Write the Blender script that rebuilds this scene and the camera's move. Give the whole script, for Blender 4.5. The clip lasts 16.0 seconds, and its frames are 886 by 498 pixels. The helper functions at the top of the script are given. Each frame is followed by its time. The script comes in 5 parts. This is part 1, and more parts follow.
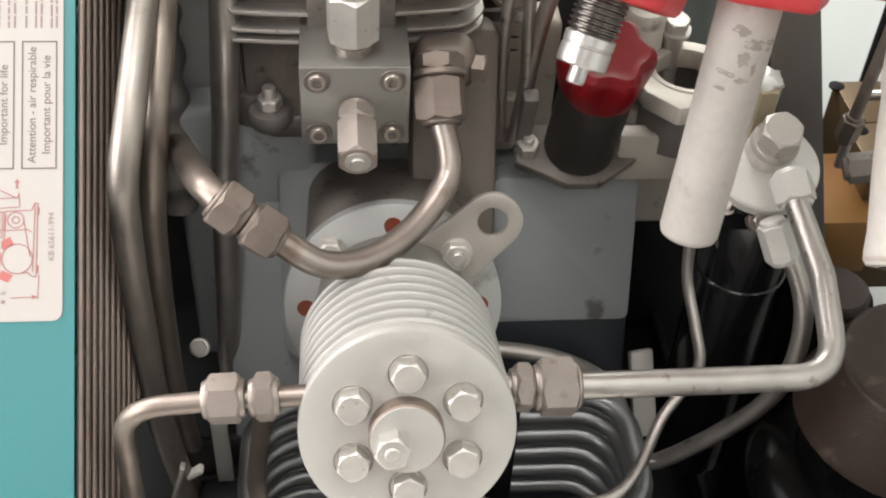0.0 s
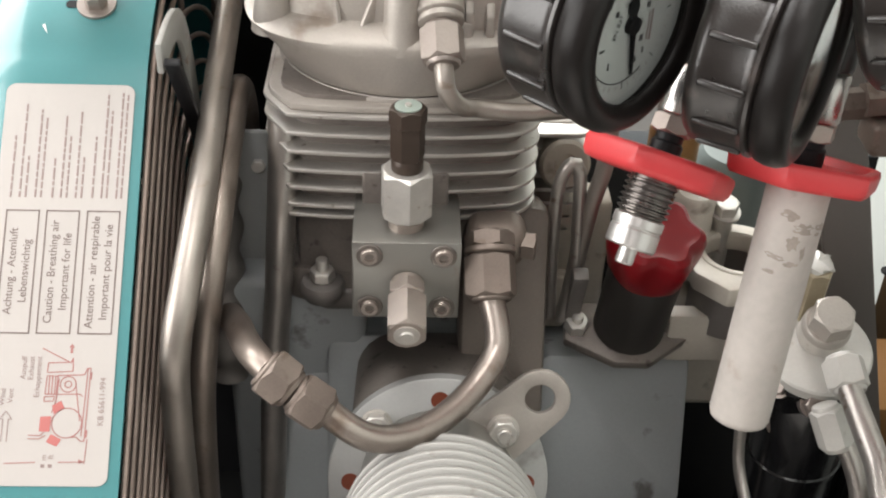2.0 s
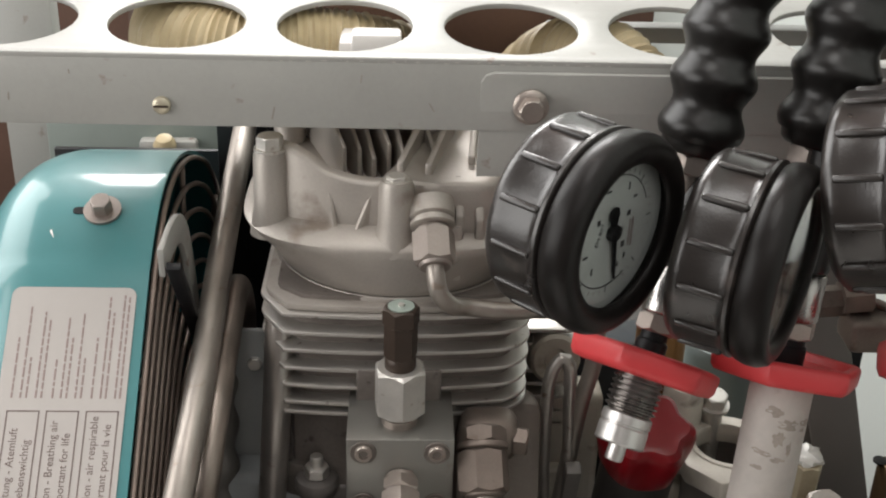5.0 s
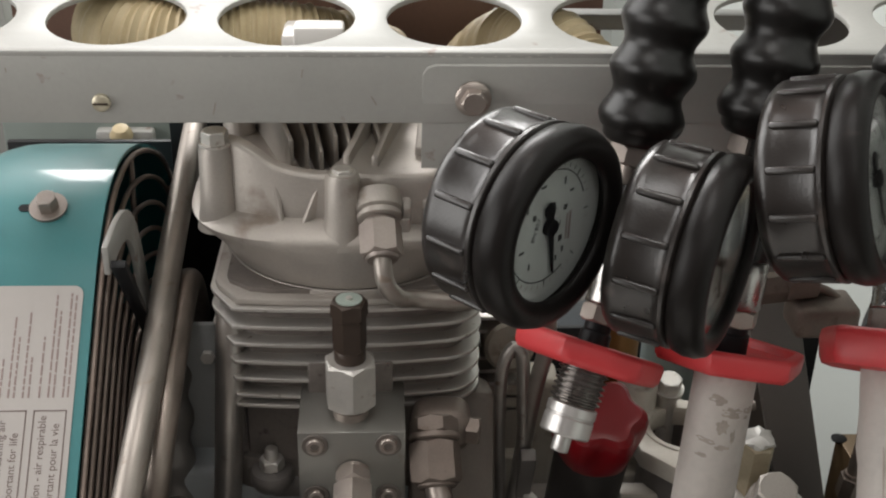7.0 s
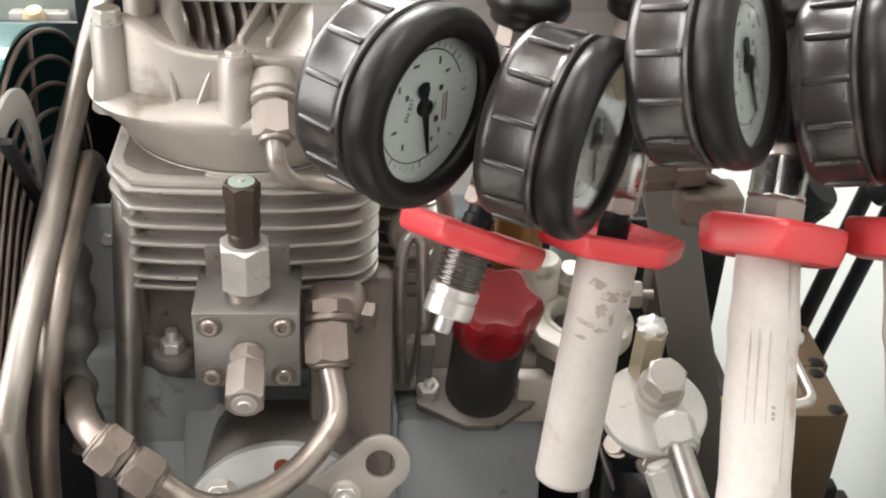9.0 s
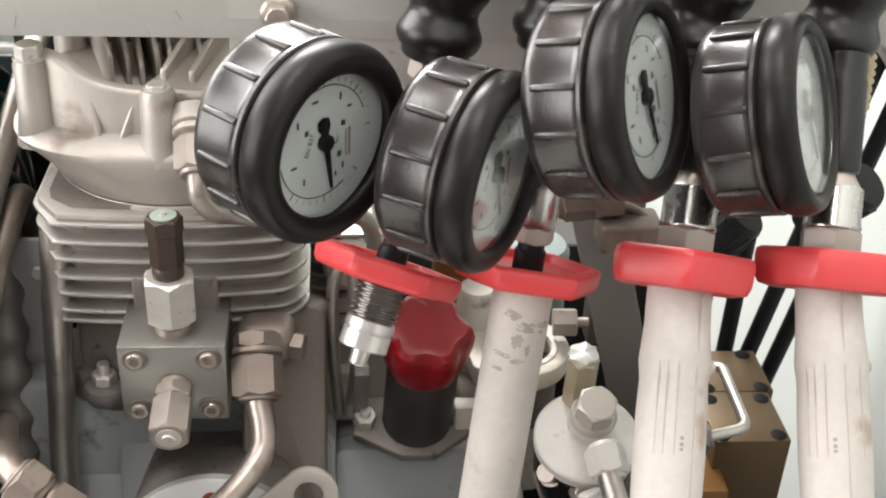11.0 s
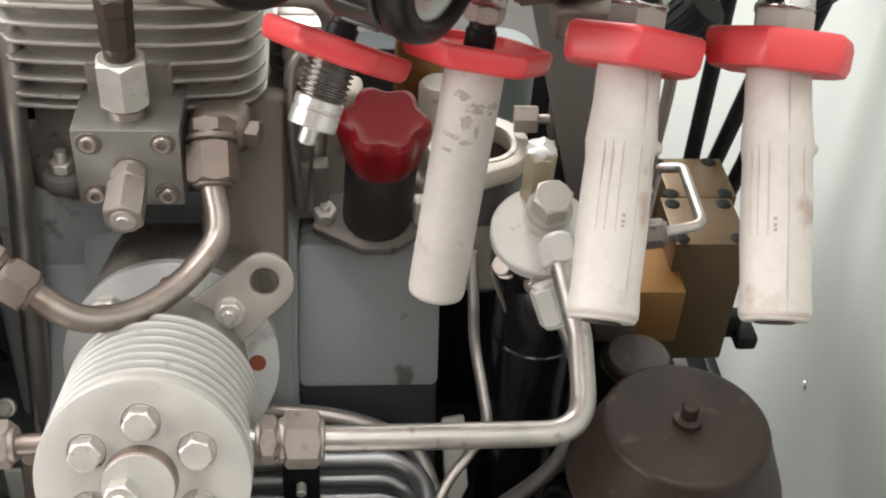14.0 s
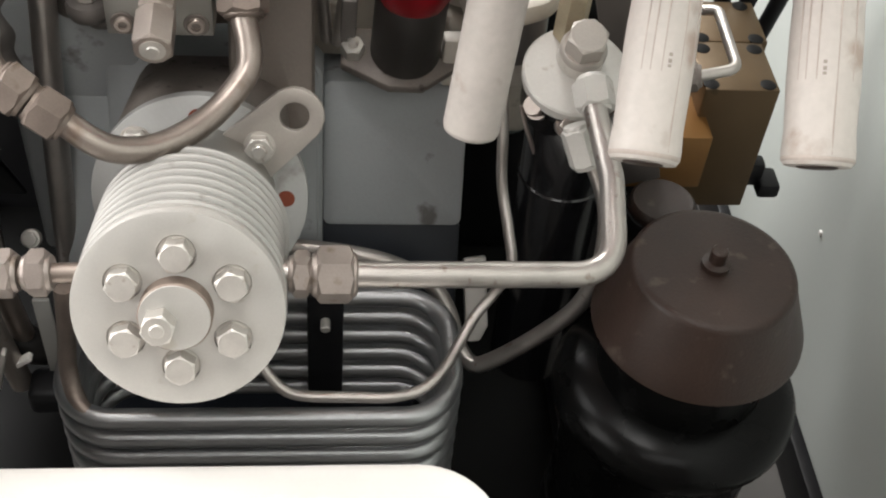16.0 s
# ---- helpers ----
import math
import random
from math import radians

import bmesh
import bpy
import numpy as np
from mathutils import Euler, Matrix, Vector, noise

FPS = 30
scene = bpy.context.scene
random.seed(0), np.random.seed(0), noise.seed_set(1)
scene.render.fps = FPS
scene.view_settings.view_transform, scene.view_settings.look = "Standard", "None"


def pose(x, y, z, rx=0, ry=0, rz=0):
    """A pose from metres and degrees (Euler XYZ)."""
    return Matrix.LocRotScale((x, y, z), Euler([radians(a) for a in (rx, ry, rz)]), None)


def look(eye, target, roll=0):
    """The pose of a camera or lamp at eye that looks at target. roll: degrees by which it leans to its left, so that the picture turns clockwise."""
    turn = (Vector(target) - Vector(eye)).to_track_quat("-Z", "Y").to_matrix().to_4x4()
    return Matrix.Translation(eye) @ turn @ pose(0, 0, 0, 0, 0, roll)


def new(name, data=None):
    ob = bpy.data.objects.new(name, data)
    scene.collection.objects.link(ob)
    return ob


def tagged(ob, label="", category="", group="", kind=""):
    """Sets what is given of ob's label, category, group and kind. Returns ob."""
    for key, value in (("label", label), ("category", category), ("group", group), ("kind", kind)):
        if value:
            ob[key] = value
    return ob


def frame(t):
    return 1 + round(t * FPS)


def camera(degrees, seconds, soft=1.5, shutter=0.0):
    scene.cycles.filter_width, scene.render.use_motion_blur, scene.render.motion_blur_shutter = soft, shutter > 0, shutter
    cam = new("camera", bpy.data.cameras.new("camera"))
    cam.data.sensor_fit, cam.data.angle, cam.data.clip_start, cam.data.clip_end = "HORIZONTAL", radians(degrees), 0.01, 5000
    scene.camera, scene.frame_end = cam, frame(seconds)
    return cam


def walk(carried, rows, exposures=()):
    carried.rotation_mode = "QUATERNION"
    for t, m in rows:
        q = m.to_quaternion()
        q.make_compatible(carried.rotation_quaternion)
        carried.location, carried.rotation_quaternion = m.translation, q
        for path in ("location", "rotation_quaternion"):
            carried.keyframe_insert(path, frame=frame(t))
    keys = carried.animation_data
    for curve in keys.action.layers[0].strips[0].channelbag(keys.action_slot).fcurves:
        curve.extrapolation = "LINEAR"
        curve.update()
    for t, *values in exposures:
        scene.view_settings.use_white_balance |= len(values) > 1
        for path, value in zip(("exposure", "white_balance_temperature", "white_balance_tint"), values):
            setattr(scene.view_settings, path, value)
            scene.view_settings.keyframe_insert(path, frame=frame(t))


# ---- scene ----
cam = camera(40.91, 16.0, 2.1)
PATH = [
    (0.0, look((-0.0054, -0.4715, 0.3513), (0.0349, -0.1098, 0.0085), 3.26)),
    (0.5, look((-0.0093, -0.4738, 0.3527), (0.0272, -0.1030, 0.0194), 3.06)),
    (1.0, look((-0.0058, -0.4750, 0.3519), (0.0267, -0.0939, 0.0298), 2.79)),
    (1.5, look((-0.0059, -0.4737, 0.3526), (0.0170, -0.0770, 0.0491), 1.91)),
    (2.0, look((-0.0045, -0.4735, 0.3537), (0.0146, -0.0646, 0.0666), 2.39)),
    (2.5, look((-0.0045, -0.4753, 0.3572), (0.0137, -0.0581, 0.0823), 2.34)),
    (3.0, look((-0.0045, -0.4786, 0.3584), (0.0130, -0.0549, 0.0935), 2.17)),
    (3.5, look((-0.0045, -0.4810, 0.3617), (0.0128, -0.0482, 0.1118), 2.18)),
    (4.0, look((-0.0044, -0.4816, 0.3623), (0.0119, -0.0438, 0.1214), 2.05)),
    (4.5, look((-0.0056, -0.4823, 0.3649), (0.0122, -0.0374, 0.1374), 2.00)),
    (4.7, look((-0.0048, -0.4828, 0.3660), (0.0137, -0.0348, 0.1448), 1.95)),
    (6.8, look((0.0087, -0.4790, 0.3772), (0.0370, -0.0334, 0.1522), 1.45)),
    (7.0, look((0.0138, -0.4790, 0.3756), (0.0409, -0.0362, 0.1450), 1.34)),
    (7.5, look((0.0288, -0.4776, 0.3701), (0.0563, -0.0454, 0.1204), 1.82)),
    (8.0, look((0.0383, -0.4784, 0.3696), (0.0711, -0.0561, 0.1040), 2.84)),
    (8.5, look((0.0408, -0.4835, 0.3690), (0.0767, -0.0636, 0.1000), 3.24)),
    (9.0, look((0.0471, -0.4876, 0.3710), (0.0901, -0.0664, 0.1050), 3.33)),
    (9.5, look((0.0580, -0.4872, 0.3738), (0.1030, -0.0661, 0.1081), 3.05)),
    (10.0, look((0.0666, -0.4838, 0.3787), (0.1128, -0.0615, 0.1149), 2.72)),
    (12.3, look((0.1040, -0.5005, 0.3722), (0.1478, -0.0722, 0.1178), 3.27)),
    (12.5, look((0.1072, -0.5014, 0.3710), (0.1525, -0.0786, 0.1081), 3.40)),
    (13.0, look((0.1094, -0.5013, 0.3660), (0.1568, -0.0936, 0.0805), 3.32)),
    (13.5, look((0.1064, -0.5022, 0.3606), (0.1535, -0.1056, 0.0597), 3.44)),
    (14.0, look((0.1024, -0.5051, 0.3561), (0.1492, -0.1178, 0.0434), 4.12)),
    (14.5, look((0.1020, -0.5054, 0.3531), (0.1468, -0.1318, 0.0238), 4.56)),
    (15.0, look((0.1002, -0.5031, 0.3507), (0.1443, -0.1424, 0.0072), 4.90)),
    (15.5, look((0.0955, -0.5022, 0.3516), (0.1413, -0.1509, -0.0012), 5.50)),
    (16.0, look((0.0854, -0.5036, 0.3497), (0.1335, -0.1601, -0.0104), 6.12)),
]
EXPOSURE = [(0.0, 0.02), (0.5, 0.05), (1.0, -0.05), (1.5, 0.04), (2.0, -0.07), (3.0, -0.07), (4.0, -0.22), (4.5, -0.62), (4.7, -0.70), (6.8, -1.08), (7.0, -1.08), (7.5, -0.42), (8.0, 0.22), (10.0, 0.22), (12.5, 0.08), (13.0, 0.13), (14.0, 0.03), (15.3, 0.0), (16.0, -0.1)]
walk(cam, PATH, EXPOSURE)

# ---------------------------------------------------------------- light
world = bpy.data.worlds.new("world")
scene.world = world
world.use_nodes = True
wbg = world.node_tree.nodes["Background"]
wbg.inputs[0].default_value = (1.0, 0.97, 0.93, 1)
wbg.inputs[1].default_value = 0.03


def area_lamp(name, eye, target, sx, sy, watts, colour):
    data = bpy.data.lights.new(name, "AREA")
    data.shape, data.size, data.size_y = "RECTANGLE", sx, sy
    data.energy, data.color = watts, colour
    ob = new(name, data)
    ob.matrix_world = look(eye, target)
    return ob


area_lamp("window_light", (-1.0, -0.45, 0.40), (0.0, -0.45, 0.40), 0.9, 0.8, 17, (1.0, 0.98, 0.955))
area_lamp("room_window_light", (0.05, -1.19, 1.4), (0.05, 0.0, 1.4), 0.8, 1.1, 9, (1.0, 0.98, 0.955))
area_lamp("side_window_light", (-1.0, 0.75, 1.05), (0.0, 0.75, 1.05), 1.3, 1.3, 55, (1.0, 0.99, 0.975))
area_lamp("back_window_light", (-0.27, 1.79, 1.48), (-0.27, 0.0, 1.48), 0.98, 0.76, 95, (1.0, 0.985, 0.97))
area_lamp("ceiling_lamp_light", (-0.2, -0.25, 2.035), (-0.2, -0.25, 0.0), 0.5, 1.1, 22, (1.0, 0.985, 0.96))


# ---------------------------------------------------------------- materials
def nodes_of(name):
    m = bpy.data.materials.new(name)
    m.use_nodes = True
    nt = m.node_tree
    return m, nt, nt.nodes["Principled BSDF"]


def surface(name, colour, rough=0.5, metal=0.0, vary=0.12, fine=900.0, coarse=40.0, bump=0.15,
            stain=None, stain_amount=0.0, stain_scale=60.0, spec=0.5, coat=0.0, bump_dist=0.0004):
    """A surface with fine grain, broad mottling and optional stains."""
    m, nt, b = nodes_of(name)
    tc = nt.nodes.new("ShaderNodeTexCoord")
    info = nt.nodes.new("ShaderNodeObjectInfo")

    def noise_at(scale, detail=4.0):
        n = nt.nodes.new("ShaderNodeTexNoise")
        n.inputs["Scale"].default_value, n.inputs["Detail"].default_value = scale, detail
        nt.links.new(tc.outputs["Object"], n.inputs["Vector"])
        return n

    grain, broad = noise_at(fine, 3.0), noise_at(coarse, 5.0)
    ramp = nt.nodes.new("ShaderNodeValToRGB")
    lo = [c * (1 - vary) for c in colour]
    hi = [min(1.0, c * (1 + vary)) for c in colour]
    ramp.color_ramp.elements[0].position, ramp.color_ramp.elements[1].position = 0.3, 0.7
    ramp.color_ramp.elements[0].color, ramp.color_ramp.elements[1].color = (*lo, 1), (*hi, 1)
    mixv = nt.nodes.new("ShaderNodeMix")
    mixv.data_type = "FLOAT"
    mixv.inputs[0].default_value = 0.3
    nt.links.new(broad.outputs["Fac"], mixv.inputs[2])
    nt.links.new(grain.outputs["Fac"], mixv.inputs[3])
    nt.links.new(mixv.outputs[0], ramp.inputs[0])
    out = ramp.outputs[0]
    if stain:
        sn = noise_at(stain_scale, 6.0)
        sr = nt.nodes.new("ShaderNodeValToRGB")
        sr.color_ramp.elements[0].position = 0.66 - 0.3 * stain_amount
        sr.color_ramp.elements[1].position = 0.74 - 0.2 * stain_amount
        nt.links.new(sn.outputs["Fac"], sr.inputs[0])
        mc = nt.nodes.new("ShaderNodeMix")
        mc.data_type = "RGBA"
        nt.links.new(sr.outputs[0], mc.inputs[0])
        nt.links.new(out, mc.inputs[6])
        mc.inputs[7].default_value = (*stain, 1)
        out = mc.outputs[2]
    nt.links.new(out, b.inputs["Base Color"])
    rr = nt.nodes.new("ShaderNodeMapRange")
    rr.inputs[3].default_value, rr.inputs[4].default_value = max(0.03, rough - 0.1), min(1.0, rough + 0.12)
    nt.links.new(broad.outputs["Fac"], rr.inputs[0])
    nt.links.new(rr.outputs[0], b.inputs["Roughness"])
    b.inputs["Metallic"].default_value = metal
    b.inputs["Specular IOR Level"].default_value = spec
    b.inputs["Coat Weight"].default_value = coat
    if bump:
        bp = nt.nodes.new("ShaderNodeBump")
        bp.inputs["Strength"].default_value, bp.inputs["Distance"].default_value = bump, bump_dist
        nt.links.new(grain.outputs["Fac"], bp.inputs["Height"])
        nt.links.new(bp.outputs[0], b.inputs["Normal"])
    return m


CAST = surface("cast_aluminium", (0.43, 0.395, 0.36), 0.5, 0.6, 0.10, 700, 35, 0.35, (0.28, 0.235, 0.20), 0.14, 30)
DISC = surface("turned_aluminium", (0.485, 0.47, 0.445), 0.5, 0.45, 0.09, 1200, 26, 0.14, (0.41, 0.37, 0.315), 0.10, 55)
# cast metal darkened for the shade in fin gaps and recesses
BARREL = surface("darkened_casting", (0.21, 0.185, 0.168), 0.6, 0.5, 0.18, 500, 45, 0.5, (0.10, 0.085, 0.075), 0.15, 120)
FINS = surface("fin_aluminium", (0.56, 0.535, 0.505), 0.42, 0.8, 0.08, 800, 40, 0.25, (0.30, 0.26, 0.23), 0.02, 160)
CYLFIN = surface("dull_fin_aluminium", (0.44, 0.43, 0.41), 0.5, 0.55, 0.08, 800, 40, 0.2, (0.30, 0.275, 0.25), 0.08, 60)
STEEL = surface("zinc_steel", (0.42, 0.365, 0.33), 0.40, 0.86, 0.10, 900, 60, 0.14)
PIPE = surface("steel_pipe", (0.43, 0.40, 0.375), 0.34, 0.86, 0.16, 1500, 50, 0.08, (0.24, 0.19, 0.155), 0.10, 110)
TALLPIPE = surface("satin_steel_pipe", (0.34, 0.305, 0.275), 0.42, 0.8, 0.14, 1500, 50, 0.08, (0.27, 0.22, 0.185), 0.08, 110)
NUT = surface("dull_union_nut_steel", (0.34, 0.296, 0.27), 0.47, 0.84, 0.14, 900, 60, 0.2, (0.23, 0.185, 0.15), 0.14, 90)
UPIPE = surface("worn_steel_pipe", (0.34, 0.295, 0.265), 0.36, 0.84, 0.2, 1500, 50, 0.08, (0.25, 0.195, 0.16), 0.30, 45)
DARKPIPE = surface("tarnished_steel_pipe", (0.29, 0.245, 0.215), 0.42, 0.86, 0.18, 1500, 50, 0.08, (0.20, 0.155, 0.125), 0.10, 90)
DARKNUT = surface("tarnished_union_nut", (0.225, 0.185, 0.16), 0.52, 0.75, 0.18, 900, 60, 0.2, (0.16, 0.125, 0.10), 0.14, 90)
BOLT = surface("bolt_steel", (0.60, 0.575, 0.54), 0.42, 0.7, 0.10, 1200, 120, 0.2, (0.40, 0.34, 0.295), 0.10, 160)
CHROME = surface("chrome", (0.47, 0.455, 0.44), 0.27, 1.0, 0.05, 900, 60, 0.06)
BLOCKM = surface("anodised_block", (0.31, 0.302, 0.28), 0.34, 0.7, 0.06, 1500, 25, 0.12, (0.26, 0.22, 0.19), 0.05, 50)
FLANGE = surface("light_grey_flange_paint", (0.37, 0.37, 0.36), 0.48, 0.1, 0.07, 500, 20, 0.25, (0.25, 0.24, 0.225), 0.06, 40)
GREYPAINT = surface("grey_paint", (0.30, 0.315, 0.32), 0.5, 0.0, 0.07, 500, 20, 0.25, (0.13, 0.125, 0.12), 0.0, 40)
FRAMEPAINT = surface("frame_paint", (0.33, 0.325, 0.305), 0.42, 0.0, 0.06, 400, 18, 0.2, (0.20, 0.15, 0.12), 0.02, 70)
TEAL = surface("teal_paint", (0.019, 0.168, 0.178), 0.46, 0.0, 0.05, 500, 12, 0.04, spec=0.8, coat=0.6)
RUBBER = surface("black_rubber", (0.008, 0.007, 0.0066), 0.34, 0.0, 0.15, 900, 50, 0.03, (0.02, 0.018, 0.017), 0.03, 120, 0.4)
BOOT = surface("dusty_rubber_boot", (0.017, 0.0135, 0.012), 0.30, 0.0, 0.25, 900, 40, 0.25, (0.050, 0.040, 0.035), 0.10, 70, 0.7)
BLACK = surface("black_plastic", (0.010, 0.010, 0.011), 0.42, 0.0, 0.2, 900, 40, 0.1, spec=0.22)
DEEPBLACK = surface("deep_black_metal", (0.005, 0.005, 0.005), 0.5, 0.0, 0.2, 600, 30, 0.2, spec=0.12)
COIL = surface("blue_grey_tube", (0.34, 0.345, 0.35), 0.38, 0.9, 0.08, 900, 40, 0.1)
GLOSSBLACK = surface("gloss_black_metal", (0.008, 0.008, 0.009), 0.16, 0.0, 0.2, 600, 30, 0.1, spec=0.6)
BASEM = surface("dark_cast_metal", (0.165, 0.150, 0.140), 0.5, 0.4, 0.1, 600, 40, 0.3)
NAVY = surface("dark_blue_paint", (0.010, 0.013, 0.019), 0.45, 0.0, 0.2, 600, 30, 0.1)
RED = surface("red_plastic", (0.55, 0.045, 0.05), 0.42, 0.0, 0.05, 700, 30, 0.1, (0.58, 0.10, 0.09), 0.08, 120)
DARKRED = surface("dark_red_plastic", (0.15, 0.003, 0.006), 0.34, 0.0, 0.08, 700, 30, 0.1, spec=0.3)
HANDLE = surface("white_plastic_grip", (0.455, 0.418, 0.388), 0.52, 0.0, 0.14, 260, 22, 0.5, (0.33, 0.265, 0.225), 0.20, 40)
GRIME = surface("grip_grime", (0.27, 0.235, 0.205), 0.7, 0.0, 0.2, 900, 60, 0.2)
GOLD = surface("chromated_metal", (0.105, 0.068, 0.034), 0.42, 0.5, 0.10, 900, 25, 0.15, (0.06, 0.04, 0.02), 0.08, 50)
ORANGE = surface("yellow_chromated_metal", (0.22, 0.108, 0.032), 0.4, 0.5, 0.10, 900, 25, 0.15)
DOME = surface("brown_plastic_cap", (0.024, 0.014, 0.0105), 0.42, 0.0, 0.3, 600, 30, 0.5, (0.055, 0.040, 0.032), 0.10, 70, 0.3)
WHITEMETAL = surface("white_painted_cap", (0.50, 0.485, 0.455), 0.42, 0.15, 0.10, 600, 25, 0.15, (0.33, 0.28, 0.24), 0.10, 70)
WHITE = surface("white_enamel", (0.82, 0.79, 0.76), 0.35, 0.0, 0.03, 400, 6, 0.03)
WALLM = surface("pale_wall", (0.56, 0.59, 0.56), 0.8, 0.0, 0.02, 200, 4, 0.25)
DARKWALL = surface("grey_brown_wall", (0.11, 0.095, 0.088), 0.8, 0.0, 0.05, 200, 4, 0.2)
WIRE = surface("brown_zinc_wire", (0.23, 0.18, 0.155), 0.42, 0.7, 0.2, 700, 60, 0.15)
GROOVE = surface("grip_groove_dirt", (0.375, 0.325, 0.29), 0.7, 0.0, 0.15, 700, 80, 0.2)
FLOORM = surface("floor_screed", (0.10, 0.095, 0.09), 0.7, 0.0, 0.08, 90, 8, 0.2)
PAPER = surface("sticker_paper", (0.43, 0.398, 0.378), 0.42, 0.0, 0.02, 500, 12, 0.02)
INK = surface("dark_ink", (0.15, 0.11, 0.10), 0.6, 0.0, 0.05)
DIALINK = surface("black_dial_ink", (0.05, 0.05, 0.05), 0.6, 0.0, 0.05)
REDINK = surface("red_ink", (0.42, 0.13, 0.12), 0.6, 0.0, 0.05)
DIAL = surface("dial_face", (0.54, 0.56, 0.54), 0.5, 0.0, 0.06, 500, 30, 0.0)
YELLOWHOSE = surface("yellow_hose", (0.47, 0.38, 0.23), 0.5, 0.0, 0.1, 500, 25, 0.15)
REDPAINT = surface("orange_seal_paint", (0.17, 0.035, 0.014), 0.5, 0.0, 0.15)
WOOD = surface("brown_wood", (0.12, 0.066, 0.048), 0.5, 0.0, 0.15, 300, 20, 0.1)

RIMRUBBER = surface("black_rim_rubber", (0.009, 0.0075, 0.007), 0.36, 0.0, 0.2, 900, 40, 0.15, (0.02, 0.016, 0.014), 0.08, 90, 0.2)
TEAL.node_tree.nodes["Principled BSDF"].inputs["Coat Roughness"].default_value = 0.1
GLASS, _nt, _b = nodes_of("gauge_glass")
_b.inputs["Base Color"].default_value = (0.95, 0.96, 0.95, 1)
_b.inputs["Transmission Weight"].default_value = 1.0
_b.inputs["Roughness"].default_value = 0.06
_b.inputs["IOR"].default_value = 1.45

# ---------------------------------------------------------------- mesh helpers (millimetres)
MM = 0.001
SCALE = Matrix.Scale(MM, 4)


def V(*p):
    return Vector(p)


def axis_frame(o, z, x=(1, 0, 0)):
    """A matrix with its origin at o and its z axis along z."""
    z = Vector(z).normalized()
    x = Vector(x)
    x = x - z * x.dot(z)
    if x.length < 1e-4:
        x = Vector((0, 1, 0)) - z * z.y
    x.normalize()
    y = z.cross(x)
    return Matrix(((x.x, y.x, z.x, o[0]), (x.y, y.y, z.y, o[1]), (x.z, y.z, z.z, o[2]), (0, 0, 0, 1)))


def between(a, b, x=(1, 0, 0)):
    a, b = Vector(a), Vector(b)
    return axis_frame(a, b - a, x), (b - a).length


def shade(me, angle=40):
    for p in me.polygons:
        p.use_smooth = True
    bm = bmesh.new()
    bm.from_mesh(me)
    for e in bm.edges:
        if len(e.link_faces) == 2 and e.calc_face_angle(0) > radians(angle):
            e.smooth = False
    bm.to_mesh(me)
    bm.free()


def thing(name, label, category, at=(0, 0, 0), group="", kind=""):
    ob = new(name)
    ob.empty_display_size = 0.01
    ob.location = Vector(at) * MM
    return tagged(ob, label, category, group, kind)


def part(name, bm, material, parent=None, label="", angle=40):
    """Links a bmesh (in millimetres, world place) as one mesh under a thing or a part."""
    bm.transform(SCALE)
    if parent is not None:
        base = Vector((0, 0, 0))
        p = parent
        while p is not None:
            base += Vector(p.location)
            p = p.parent
        bm.transform(Matrix.Translation(-base))
    bmesh.ops.recalc_face_normals(bm, faces=bm.faces)
    me = bpy.data.meshes.new(name)
    bm.to_mesh(me)
    bm.free()
    shade(me, angle)
    me.materials.append(material)
    ob = new(name, me)
    if parent is not None:
        ob.parent = parent
    return tagged(ob, label)


def solo(name, bm, material, label, category, group="", kind="", angle=40):
    return tagged(part(name, bm, material, None, label, angle), label, category, group, kind)


def box(c, s, bevel=0.0, m=None, seg=2):
    bm = bmesh.new()
    bmesh.ops.create_cube(bm, size=1.0)
    bm.transform(Matrix.Diagonal((*s, 1)))
    if bevel:
        bmesh.ops.bevel(bm, geom=bm.edges[:], offset=bevel, segments=seg, profile=0.5, affect="EDGES")
    bm.transform(Matrix.Translation(c))
    if m is not None:
        bm.transform(m)
    return bm


def lathe(profile, m, seg=48):
    """Turns (radius, height) pairs round the z axis of m."""
    bm = bmesh.new()
    rings = []
    for r, z in profile:
        if r < 1e-6:
            rings.append([bm.verts.new((0, 0, z))])
        else:
            rings.append([bm.verts.new((r * math.cos(2 * math.pi * k / seg), r * math.sin(2 * math.pi * k / seg), z)) for k in range(seg)])
    for a, b in zip(rings, rings[1:]):
        if len(a) == 1 and len(b) == 1:
            continue
        for k in range(seg):
            j = (k + 1) % seg
            if len(a) == 1:
                bm.faces.new((a[0], b[k], b[j]))
            elif len(b) == 1:
                bm.faces.new((a[k], a[j], b[0]))
            else:
                bm.faces.new((a[k], a[j], b[j], b[k]))
    bm.transform(m)
    return bm


def rod(a, b, r, seg=24, chamfer=0.6):
    m, h = between(a, b)
    c = min(chamfer, h * 0.3, r * 0.3)
    return lathe([(0, 0), (r - c, 0), (r, c), (r, h - c), (r - c, h), (0, h)], m, seg)


